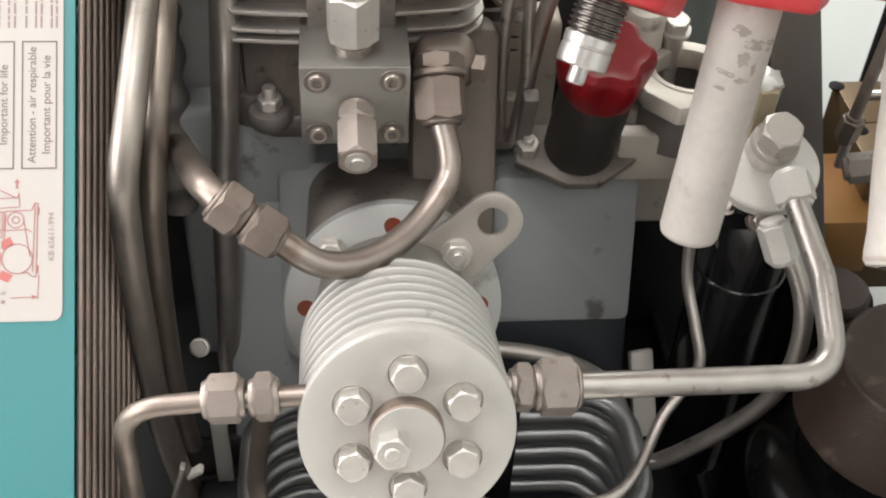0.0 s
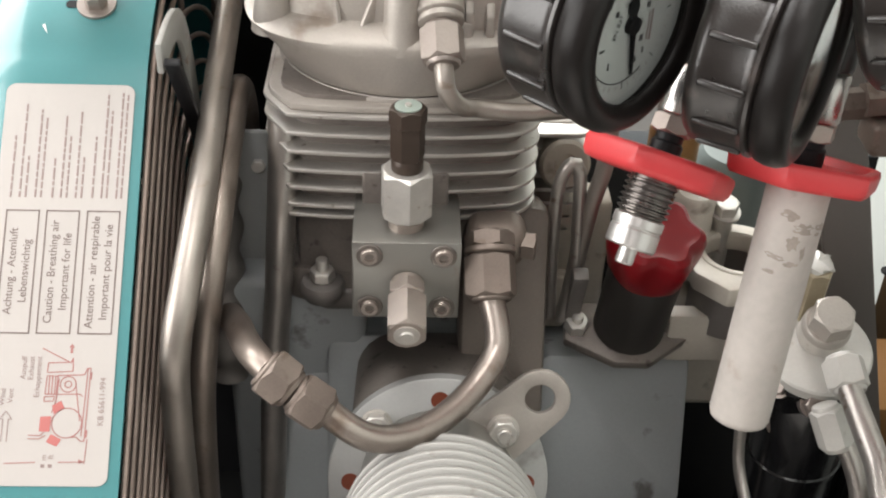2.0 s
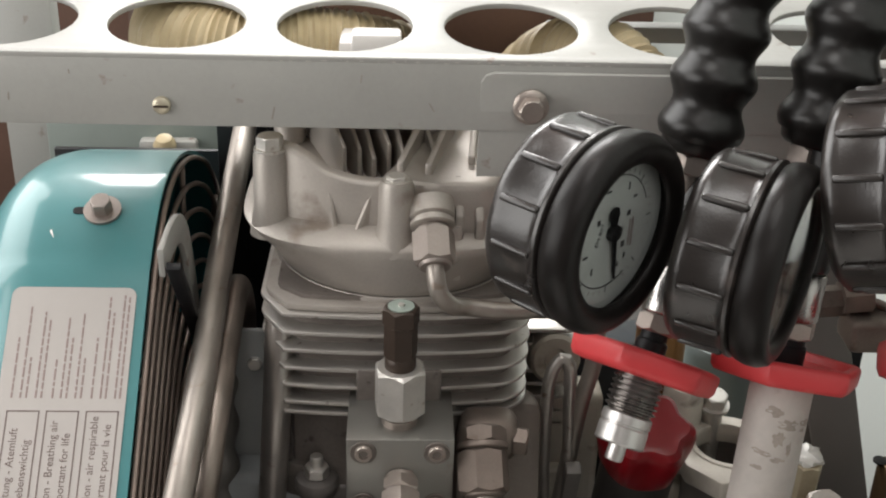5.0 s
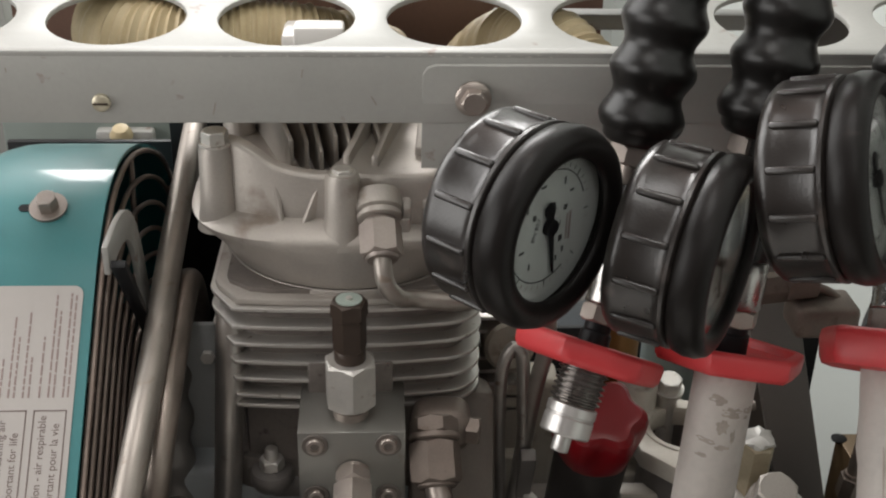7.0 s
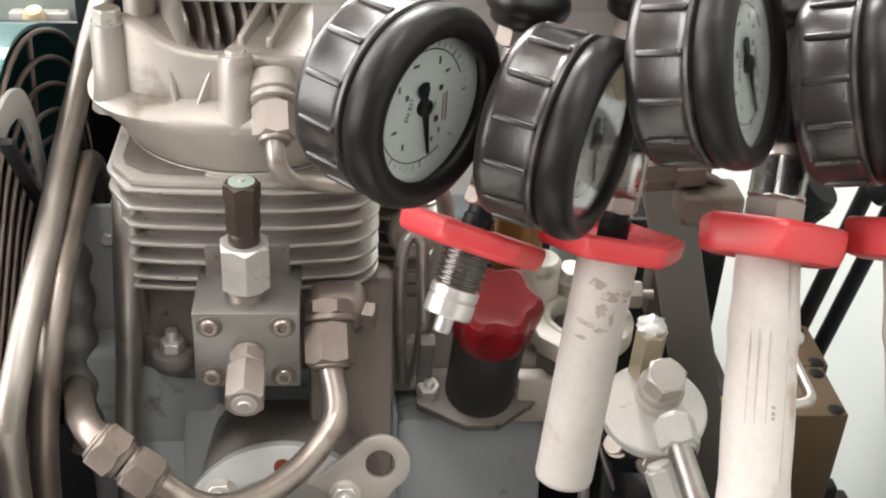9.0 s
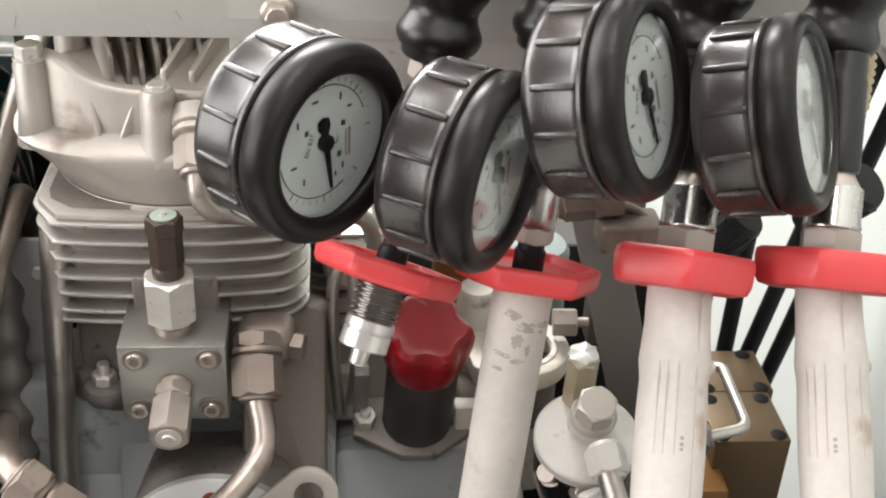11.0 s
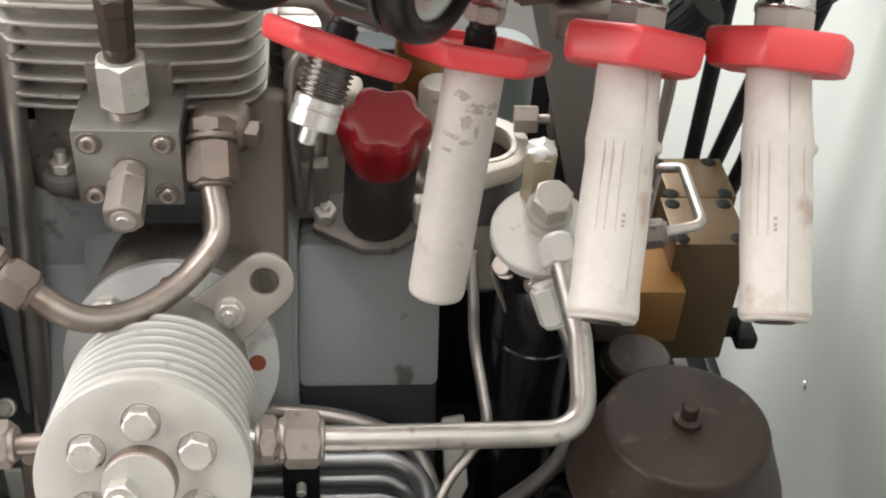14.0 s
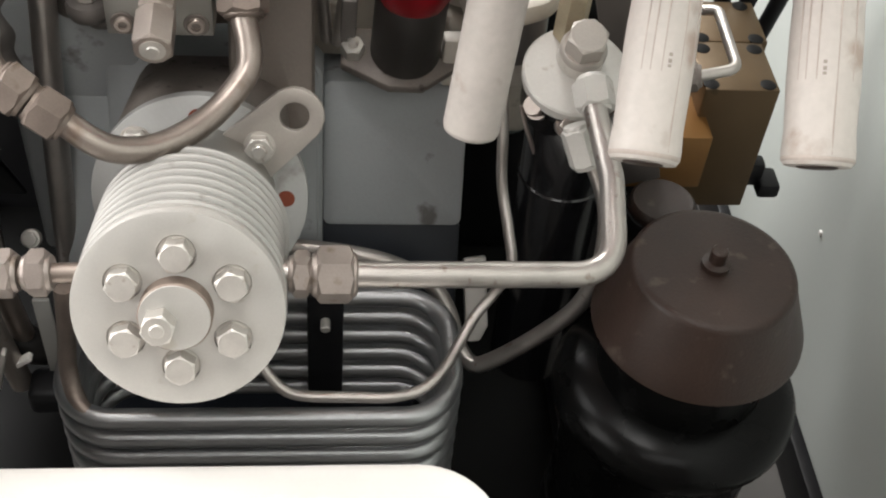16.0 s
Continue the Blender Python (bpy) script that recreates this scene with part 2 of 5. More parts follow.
def turned_hex(m, af, z0, z1, low, high, turn=0.0, sides=6):
    """A hexagon whose ends are turned: each flat ends in an arc. low, high: chamfer heights (0 for a plain end)."""
    bm = bmesh.new()
    R, q = af / 2 / math.cos(math.pi / sides), af / 2
    n = sides * 2

    def ring(f):
        out = []
        for k in range(n):
            r, z = f(k % 2 == 0)
            out.append(bm.verts.new((r * math.cos(math.pi * k / sides + turn), r * math.sin(math.pi * k / sides + turn), z)))
        return out

    rs = []
    if low:
        rs.append(ring(lambda c: (q * 0.965, z0)))
    rs.append(ring(lambda c: (R if c else q, z0 + (low if c else low * 0.12))))
    rs.append(ring(lambda c: (R if c else q, z1 - (high if c else high * 0.12))))
    rs.append(ring(lambda c: (q * 0.965, z1)))
    for a, b in zip(rs, rs[1:]):
        for k in range(n):
            j = (k + 1) % n
            bm.faces.new((a[k], a[j], b[j], b[k]))
    bm.faces.new(rs[0][::-1])
    bm.faces.new(rs[-1])
    for e in bm.edges:
        e.smooth = False
    bm.transform(m)
    return bm


def hexa(m, af, h, chamfer=0.9, z0=0.0, turn=0.0, sides=6):
    """A bolt head across the flats af, standing on z0 of m."""
    return turned_hex(m, af, z0, z0 + h, 0.0, min(h * 0.35, af * 0.075), turn, sides)


def nut(m, af, h, z0=0.0, turn=0.0):
    """A union nut: a hexagon chamfered at both ends."""
    c = min(h * 0.25, af * 0.08)
    return turned_hex(m, af, z0, z0 + h, c, c, turn)


def smooth_path(pts, step=3.0):
    """A Catmull-Rom line through the points."""
    p = [Vector(q) for q in pts]
    p = [p[0] * 2 - p[1]] + p + [p[-1] * 2 - p[-2]]
    out = []
    for i in range(1, len(p) - 2):
        a, b, c, d = p[i - 1:i + 3]
        n = max(2, int((c - b).length / step))
        for k in range(n):
            t = k / n
            out.append(0.5 * ((2 * b) + (c - a) * t + (2 * a - 5 * b + 4 * c - d) * t * t + (3 * b - a - 3 * c + d) * t ** 3))
    out.append(p[-2])
    return out


def fillet_path(pts, r, n=8):
    """Straight runs joined by round bends of radius r."""
    p = [Vector(q) for q in pts]
    out = [p[0]]
    for i in range(1, len(p) - 1):
        rr = r[i - 1] if isinstance(r, (list, tuple)) else r
        u, v = (p[i - 1] - p[i]), (p[i + 1] - p[i])
        lu, lv = u.length, v.length
        u.normalize()
        v.normalize()
        ang = u.angle(v)
        t = min(rr / math.tan(ang / 2), lu * 0.49, lv * 0.49)
        a, b = p[i] + u * t, p[i] + v * t
        for k in range(n + 1):
            s = k / n
            out.append(a * (1 - s) ** 2 + p[i] * 2 * s * (1 - s) + b * s * s)
    out.append(p[-1])
    return out


def tube(path, r, seg=16, wave=None, cap=True):
    """A round tube along a line; wave(length) may change its radius."""
    bm = bmesh.new()
    rings = []
    n = len(path)
    side = None
    run = 0.0
    for i, q in enumerate(path):
        d = (path[min(i + 1, n - 1)] - path[max(i - 1, 0)]).normalized()
        if side is None:
            side = d.orthogonal().normalized()
        side = (side - d * side.dot(d)).normalized()
        up = d.cross(side)
        if i:
            run += (q - path[i - 1]).length
        rr = r if wave is None else wave(run)
        rings.append([bm.verts.new(q + (side * math.cos(2 * math.pi * k / seg) + up * math.sin(2 * math.pi * k / seg)) * rr) for k in range(seg)])
    for a, b in zip(rings, rings[1:]):
        for k in range(seg):
            j = (k + 1) % seg
            bm.faces.new((a[k], a[j], b[j], b[k]))
    if cap:
        bm.faces.new(rings[0][::-1])
        bm.faces.new(rings[-1])
    return bm


def slab(outline, m, z0, z1, bevel=0.0, holes=()):
    """A plate with the outline (x, y), between z0 and z1 of m; holes are (x, y, r)."""
    bm = bmesh.new()
    vs = [bm.verts.new((x, y, z0)) for x, y in outline]
    es = [bm.edges.new((vs[i], vs[(i + 1) % len(vs)])) for i in range(len(vs))]
    for hx, hy, hr in holes:
        hv = [bm.verts.new((hx + hr * math.cos(2 * math.pi * k / 32), hy + hr * math.sin(2 * math.pi * k / 32), z0)) for k in range(32)]
        es += [bm.edges.new((hv[i], hv[(i + 1) % 32])) for i in range(32)]
    if holes:
        bmesh.ops.triangle_fill(bm, edges=es, use_beauty=True)
    else:
        bm.faces.new(vs)
    ret = bmesh.ops.extrude_face_region(bm, geom=bm.faces[:])
    top = [g for g in ret["geom"] if isinstance(g, bmesh.types.BMVert)]
    bmesh.ops.translate(bm, verts=top, vec=(0, 0, z1 - z0))
    bmesh.ops.recalc_face_normals(bm, faces=bm.faces)
    if bevel:
        sharp = [e for e in bm.edges if len(e.link_faces) == 2 and e.calc_face_angle(0) > radians(50)]
        bmesh.ops.bevel(bm, geom=sharp, offset=bevel, segments=2, profile=0.5, affect="EDGES")
    bm.transform(m)
    return bm


def round_rect(x0, y0, x1, y1, r, n=6):
    out = []
    for cx, cy, a in ((x1 - r, y1 - r, 0), (x0 + r, y1 - r, 90), (x0 + r, y0 + r, 180), (x1 - r, y0 + r, 270)):
        for k in range(n + 1):
            t = radians(a + 90 * k / n)
            out.append((cx + r * math.cos(t), cy + r * math.sin(t)))
    return out


def join(*bms):
    out = bms[0]
    for b in bms[1:]:
        me = bpy.data.meshes.new("tmp")
        b.to_mesh(me)
        b.free()
        out.from_mesh(me)
        bpy.data.meshes.remove(me)
    return out


IDENT = Matrix.Identity(4)

# ---------------------------------------------------------------- room
FLOOR_Z = -490.0
solo("floor", box((-260, 300, FLOOR_Z - 25), (1500, 3000, 50)), FLOORM, "dark grey screed floor of a plant room", "floor", kind="structure")
solo("wall_east", box((505, 300, 800), (50, 3000, 2580)), WALLM, "pale green-white painted plaster wall", "wall", kind="structure")


def wall_with_openings(name, m, x0, x1, z0, z1, thick, openings, mat, label):
    """A wall in the x-z plane of m, from y 0 to thick, with rectangular openings (x0, x1, z0, z1) through it."""
    xs = sorted({x0, x1, *[o[0] for o in openings], *[o[1] for o in openings]})
    zs = sorted({z0, z1, *[o[2] for o in openings], *[o[3] for o in openings]})
    bm = bmesh.new()

    def solid(i, k):
        if not (0 <= i < len(xs) - 1 and 0 <= k < len(zs) - 1):
            return False
        cx, cz = (xs[i] + xs[i + 1]) / 2, (zs[k] + zs[k + 1]) / 2
        return not any(o[0] < cx < o[1] and o[2] < cz < o[3] for o in openings)

    for i in range(len(xs) - 1):
        for k in range(len(zs) - 1):
            if not solid(i, k):
                continue
            a, b, c, d = xs[i], xs[i + 1], zs[k], zs[k + 1]
            quads = [((a, 0, c), (b, 0, c), (b, 0, d), (a, 0, d)), ((a, thick, c), (a, thick, d), (b, thick, d), (b, thick, c))]
            if not solid(i - 1, k):
                quads.append(((a, 0, c), (a, 0, d), (a, thick, d), (a, thick, c)))
            if not solid(i + 1, k):
                quads.append(((b, 0, c), (b, thick, c), (b, thick, d), (b, 0, d)))
            if not solid(i, k - 1):
                quads.append(((a, 0, c), (a, thick, c), (b, thick, c), (b, 0, c)))
            if not solid(i, k + 1):
                quads.append(((a, 0, d), (b, 0, d), (b, thick, d), (a, thick, d)))
            for q in quads:
                bm.faces.new([bm.verts.new(p) for p in q])
    bmesh.ops.remove_doubles(bm, verts=bm.verts[:], dist=0.01)
    bm.transform(m)
    solo(name, bm, mat, label, "wall", kind="structure")


def window(name, m, x0, x1, z0, z1):
    """A framed window in an opening."""
    w = thing(name, "plain white framed window in the wall", "window", m @ V((x0 + x1) / 2, 20, z0), kind="structure")
    for c, s in ((((x0 + x1) / 2, 28, z0 + 14), (x1 - x0, 30, 28)), (((x0 + x1) / 2, 28, z1 - 14), (x1 - x0, 30, 28)),
                 ((x0 + 14, 28, (z0 + z1) / 2), (28, 29, z1 - z0)), ((x1 - 14, 28, (z0 + z1) / 2), (28, 29, z1 - z0))):
        part("window_frame", box(c, s, 2, m), WHITE, w)
    part("window_sill", box(((x0 + x1) / 2, -6, z0 - 8), (x1 - x0 + 60, 60, 16), 2, m), WHITE, w)


WEST = Matrix(((0, -1, 0, -1010), (1, 0, 0, 0), (0, 0, 1, 0), (0, 0, 0, 1)))
NORTH = Matrix(((1, 0, 0, 0), (0, 1, 0, 1800), (0, 0, 1, 0), (0, 0, 0, 1)))
SOUTH = Matrix(((1, 0, 0, 0), (0, -1, 0, -1200), (0, 0, 1, 0), (0, 0, 0, 1)))
wall_with_openings("wall_west", WEST, -1250, 1850, FLOOR_Z, 2090, 50, [(-910, 10, -10, 810), (90, 1410, 390, 1710)], DARKWALL, "grey-brown painted plaster wall")
wall_with_openings("wall_north", NORTH, -1060, 530, FLOOR_Z, 2090, 50, [(-790, 250, 1070, 1890)], WALLM, "pale painted plaster wall")
wall_with_openings("wall_south", SOUTH, -1060, 530, FLOOR_Z, 2090, 50, [(-360, 460, 840, 1960)], DARKWALL, "grey-brown painted plaster wall")
window("window_1", WEST, -910, 10, -10, 810)
window("window_2", WEST, 90, 1410, 390, 1710)
window("window_3", NORTH, -790, 250, 1070, 1890)
window("window_4", SOUTH, -360, 460, 840, 1960)
cl = thing("ceiling_lamp", "flat white ceiling lamp housing", "ceiling lamp", (-200, -250, 2090))
part("housing", box((-200, -250, 2068), (560, 1160, 44), 6), WHITE, cl)
solo("ceiling", box((-265, 300, 2115), (1590, 3100, 50)), WOOD, "brown timber ceiling", "ceiling", kind="structure")
solo("baseboard", box((474, 300, FLOOR_Z + 22), (12, 3000, 44), 2), BLACK, "dark skirting along the wall", "baseboard", kind="structure")

# ---------------------------------------------------------------- crankcase and its tilted face
N = V(0, -0.94, 0.342).normalized()          # outward normal of the crankcase face
CASE = axis_frame((18, -44, -94), N, (1, 0, 0))   # origin: centre of the cylinder flange; z outwards, y up the face

case = thing("crankcase", "blue-grey painted cast crankcase of the compressor", "crankcase", (60, 100, -250))
part("body", join(slab(round_rect(-96, -190, 64, 46, 12), CASE, -260, -100, 3),
                  slab(round_rect(64, -64, 152, 32, 5), CASE, -240, -103, 2)), GREYPAINT, case)
part("face_plate", slab(round_rect(-62, -80, 61, 47, 12), CASE, -100, -92, 1.5), GREYPAINT, case)
part("lower_case", slab(round_rect(63.5, -200, 151.6, -63, 2), CASE, -200, -105, 1), NAVY, case)
# neck toned dark brown: the brown its upper side reflects is in the colour
part("neck", slab(round_rect(-45, -55, 45, 50, 24), CASE, -92, -9, 3), BARREL, case)

# ---------------------------------------------------------------- the third-stage cylinder (disc cover towards the camera)
cyl = thing("compressor_cylinder", "silver finned compressor cylinder with a bolted round cover", "cylinder", (18, -44, -94))
part("flange", lathe([(0, -9), (55, -9), (56.5, -8), (56.5, -0.8), (55.5, 0), (0, 0)], CASE, 64), FLANGE, cyl)
DC = V(19.4, -153.2, -58.5)
AX = (DC - V(18, -44, -94)).normalized()
CYL = axis_frame((18, -44, -94), AX, (1, 0, 0))
LEN = (DC - V(18, -44, -94)).length
# darker metal than the fins, so the gaps' shade is in the colour
part("barrel", lathe([(0, -2), (40, -2), (40, LEN - 8), (0, LEN - 8)], CYL, 48), BLOCKM, cyl)
for k in range(8):
    z = LEN - 16 - 8.2 * k
    part("cooling_fin", lathe([(39, z - 2.2), (46.5, z - 1.6), (47.5, z - 0.8), (47.5, z + 0.8), (46.5, z + 1.6), (39, z + 2.2)], CYL, 64), CYLFIN, cyl)
DN = V(0, -0.915, 0.403).normalized()
COV = axis_frame(DC, DN, (1, 0, 0))
SPOTS = [(27.5 * math.cos(radians(90 + 60 * k)), 27.5 * math.sin(radians(90 + 60 * k)), 8.6) for k in range(6)]
cover = part("cover", join(lathe([(0, -11), (46.5, -11), (47.6, -9.5), (47.6, -3), (46.8, -2), (0, -2)], COV, 96),
                           slab([(47.4 * math.cos(2 * math.pi * k / 96), 47.4 * math.sin(2 * math.pi * k / 96)) for k in range(96)], COV, -2.2, 0, 0.5, SPOTS)), DISC, cyl, "plain silver cover disc")
# boss side browner than its face: its dark reflection put into the colour
part("boss", lathe([(0, -1), (16.4, -1), (16.4, 8.2), (15.6, 9), (0, 9)], COV @ Matrix.Translation((-0.8, 0.6, 0)), 48), surface("dark_boss_side", (0.23, 0.18, 0.15), 0.5, 0.5, 0.15, 700, 50, 0.2), cover)
part("boss_face", lathe([(0, 9.0), (15.7, 9.0), (15.5, 9.3), (0, 9.3)], COV @ Matrix.Translation((-0.8, 0.6, 0)), 48), DISC, cover)
part("square_plug", join(hexa(COV @ Matrix.Translation((-7.4, -1.4, 8)), 13.6, 10, 2.2, turn=0.2), rod(COV @ V(-7.4, -1.4, 17), COV @ V(-7.4, -1.4, 19), 3.4)), BOLT, cover)
for k in range(6):
    m = COV @ Matrix.Translation((SPOTS[k][0], SPOTS[k][1], -2))
    bolt = part("cover_bolt", lathe([(0, 0), (8.0, 0), (8.0, 0.8), (0, 0.8)], m, 24), BOLT, cover)
    part("bolt_head", hexa(m, 13.2, 7.4, 1.0, 0.8, turn=0.15 * k), BOLT, bolt)
for k, a in enumerate((90, 135, 45, 180, 0, 225, -45, 270)):
    m = CASE @ Matrix.Translation((45 * math.cos(radians(a)), 45 * math.sin(radians(a)), 0))
    if a in (90, 0, 180):
        part("sealed_hole", lathe([(0, 0.3), (4.6, 0.3), (4.6, -1), (0, -1)], m, 20), REDPAINT, cyl, "orange-red sealed bolt hole")
    else:
        lift = 5.2 if a == 45 else 0.0
        part("flange_nut", join(lathe([(0, lift), (8.2, lift), (8.2, lift + 1.2), (0, lift + 1.2)], m, 24), hexa(m, 13, 6.5, 1, lift + 1.2), rod(m @ V(0, 0, lift + 7), m @ V(0, 0, lift + 10.5), 3.8)), BOLT, cyl)
lugm = CASE @ Matrix.Translation((32, 32, 0)) @ Matrix.Rotation(radians(42), 4, "Z")
part("lifting_lug", slab([(-17, -17), (-10, -17), (24, -15.5)] + [(24 + 15.5 * math.cos(radians(-80 + 16 * k)), 15.5 * math.sin(radians(-80 + 16 * k))) for k in range(11)] + [(24, 15.5), (-17, 17)], lugm, 1.2, 5.2, 0.8, [(24, 0, 7.6)]), CAST, cyl, "pale metal lifting lug")

# ---------------------------------------------------------------- upright finned cylinder and head
fin = thing("finned_cylinder", "upright cast cylinder with horizontal cooling fins", "cylinder", (-2, 110, -20))


def bowed(rx, ry, n=5.0, cx=-1.5, cy=107, k=72):
    """A rounded square outline with bowed sides."""
    out = []
    for i in range(k):
        c, s = math.cos(2 * math.pi * i / k), math.sin(2 * math.pi * i / k)
        q = (abs(c) ** n + abs(s) ** n) ** (-1 / n)
        out.append((cx + rx * q * c, cy + ry * q * s))
    return out


def fin_outline(inset=0.0):
    """Slightly bowed front, a cut corner on one side and a round one on the other."""
    d = inset
    pts = [(-60 + d, 38.6 + d), (-40, 36.8 + d), (-20, 36.0 + d), (0, 36.0 + d), (20, 36.8 + d), (36, 38.4 + d)]
    pts += [(46 + (22 - d) * math.sin(radians(a)), 62 - (22 - d) * math.cos(radians(a))) for a in range(8, 91, 12)]
    pts += [(68 - d, 160), (50, 180 - d), (-55, 180 - d), (-73 + d, 160), (-73 + d, 62), (-71.4 + d, 57)]
    return pts


# barrel and foot darker than the fins: shade of the gaps put into colour
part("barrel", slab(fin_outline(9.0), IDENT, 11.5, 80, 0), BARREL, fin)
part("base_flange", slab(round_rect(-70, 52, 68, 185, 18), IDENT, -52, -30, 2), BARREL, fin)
for z in (72.6, 62.2, 51.9, 41.2, 30.8, 20.6, 14.6):
    part("cooling_fin", slab(fin_outline(), IDENT, z - 1.3, z + 0.9, 0.5), FINS, fin)
part("top_flange", slab(fin_outline(2.5), IDENT, 73.6, 77.6, 1.5), CAST, fin)
part("lower_barrel", slab(fin_outline(14.0), IDENT, -30, 11.8, 0), BARREL, fin, "cylinder foot toned dark for the recess's shade")
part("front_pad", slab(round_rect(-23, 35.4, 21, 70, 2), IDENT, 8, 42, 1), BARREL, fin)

head = thing("cylinder_head", "cast aluminium cylinder head with bolt bosses and ribs", "cylinder head", (-2, 110, 80))
HC = axis_frame((-2, 109, 0), (0, 0, 1))
part("gasket", lathe([(0, 72), (65.4, 72), (66.4, 73), (66.8, 79.2), (66.0, 80.4), (0, 80.4)], HC, 72), CAST, head)
def bowl_mesh():
    """A dish that is round at its foot and a rounded square at its rim."""
    bm = bmesh.new()
    rings = []
    for z, rx, ry, n in ((81.0, 65.6, 65.6, 2.0), (82.2, 66.8, 66.4, 2.0), (88, 69.2, 67.6, 2.1), (96, 73.4, 69.0, 2.4), (103, 78.4, 70.0, 2.7), (106.5, 81.2, 70.2, 2.9), (109, 82.0, 69.6, 3.0), (111, 80.4, 67.4, 3.0), (113.2, 76, 63.0, 3.0), (115.4, 69, 57, 2.8), (116, 62, 51, 2.6), (116.2, 46, 44, 2.0)):
        rings.append([bm.verts.new((x, y, z)) for x, y in bowed(rx, ry, n, -2, 109, 96)])
    for a, b in zip(rings, rings[1:]):
        for k in range(96):
            bm.faces.new((a[k], a[(k + 1) % 96], b[(k + 1) % 96], b[k]))
    bm.faces.new(rings[0][::-1])
    bm.faces.new(rings[-1])
    return bm


part("bowl", bowl_mesh(), CAST, head)


def boss_at(x, y, zt, r=8.6):
    part("bolt_boss", lathe([(0, 104), (r + 3.0, 104), (r + 1.8, 112), (r + 0.6, 119), (r, zt - 3), (r - 1.2, zt), (0, zt)], axis_frame((x, y, 0), (0, 0, 1)), 32), CAST, head)


for x, y, zt, hexed in ((-66.5, 70, 149, True), (-3.5, 50, 142, False), (58, 72, 142, False), (-64, 150, 149, True), (58, 150, 142, True), (-3, 172, 142, True)):
    boss_at(x, y, zt)
    m = axis_frame((x, y, zt - 0.2), (0, 0, 1))
    if hexed:
        part("head_bolt", join(lathe([(0, 0), (8.2, 0), (8.2, 1.2), (0, 1.2)], m, 24), hexa(m, 12, 6.5, 1, 1.0, turn=0.3)), BOLT, head)
    else:
        part("head_bolt", join(lathe([(0, 0), (6.5, 0), (6.5, 0.8), (0, 0.8)], m, 24), hexa(m, 9, 2.2, 0.6, 0.5, turn=0.2)), BOLT, head)


def rib(name, a, b, width, z0, z1, z2, z3):
    """An upright web from a to b with its top sloping from z1 to z3."""
    a, b = Vector((*a, 0)), Vector((*b, 0))
    side = (b - a).cross(V(0, 0, 1)).normalized() * width / 2
    bm = bmesh.new()
    vs = [bm.verts.new(q) for q in (a - side + V(0, 0, z0), a + side + V(0, 0, z0), b + side + V(0, 0, z2), b - side + V(0, 0, z2),
                                    a - side + V(0, 0, z1), a + side + V(0, 0, z1), b + side + V(0, 0, z3), b - side + V(0, 0, z3))]
    for f in ((0, 1, 2, 3), (7, 6, 5, 4), (0, 4, 5, 1), (1, 5, 6, 2), (2, 6, 7, 3), (3, 7, 4, 0)):
        bm.faces.new([vs[i] for i in f])
    bmesh.ops.recalc_face_normals(bm, faces=bm.faces)
    bmesh.ops.bevel(bm, geom=bm.edges[:], offset=1.1, segments=2, profile=0.5, affect="EDGES")
    return part(name, bm, CAST, head)


def crown(name, outline, z0, tops, bevel=2.0):
    """An upright wall over the outline whose top height is given corner by corner."""
    bm = bmesh.new()
    lo = [bm.verts.new((x, y, z0)) for x, y in outline]
    hi = [bm.verts.new((x, y, z)) for (x, y), z in zip(outline, tops)]
    bm.faces.new(lo[::-1])
    bm.faces.new(hi)
    for i in range(len(lo)):
        j = (i + 1) % len(lo)
        bm.faces.new((lo[i], lo[j], hi[j], hi[i]))
    bmesh.ops.recalc_face_normals(bm, faces=bm.faces)
    bmesh.ops.bevel(bm, geom=bm.edges[:], offset=bevel, segments=3, profile=0.5, affect="EDGES")
    return part(name, bm, CAST, head)


def wall(name, line, base, thick):
    """A smooth standing wall along (x, y, top height), leaning in a little towards its top."""
    pts = smooth_path([V(*q) for q in line], 3.0)
    bm = bmesh.new()
    rows = []
    for i, q in enumerate(pts):
        d = (pts[min(i + 1, len(pts) - 1)] - pts[max(i - 1, 0)])
        n = V(d.y, -d.x, 0).normalized()
        c = V(q.x, q.y, 0)
        prof = [(3.6, base), (1.6, base + 4), (0.5, base + 9), (-0.6, q.z - 2.4), (-1.4, q.z - 0.7), (-2.8, q.z), (-thick + 1, q.z), (-thick, q.z - 1.4), (-thick, base)]
        rows.append([bm.verts.new(c + n * o + V(0, 0, z)) for o, z in prof])
    for a, b in zip(rows, rows[1:]):
        for k in range(len(a) - 1):
            bm.faces.new((a[k], b[k], b[k + 1], a[k + 1]))
    bm.faces.new(rows[0])
    bm.faces.new(rows[-1][::-1])
    return part(name, bm, CAST, head)


wall("web", [(-76, 84, 146), (-66, 72, 151), (-57, 65, 151), (-48, 60.5, 147.5), (-39, 57.5, 142.5), (-28, 55.5, 139.5), (-15, 54.5, 138), (-4, 54, 139)], 108, 9)
rib("rib", (-33, 52), (-37.5, 60), 2.6, 107, 112, 107, 141)
rib("rib", (-25, 50.5), (-15, 57), 2.6, 107, 112, 107, 136)
part("side_wall", slab(bowed(50, 42, 4.0, -20, 116), IDENT, 104, 124, 3), CAST, head)
crown("outlet_body", [(-15, 59), (-3, 52), (14, 50), (42, 50.5), (53, 58), (58, 150), (30, 150), (18, 120)], 100, [139, 142, 143.5, 142, 139, 150, 152, 147], 7)
part("outlet_pad", box((16.4, 54, 104), (27, 18, 31), 2.2), CAST, head)
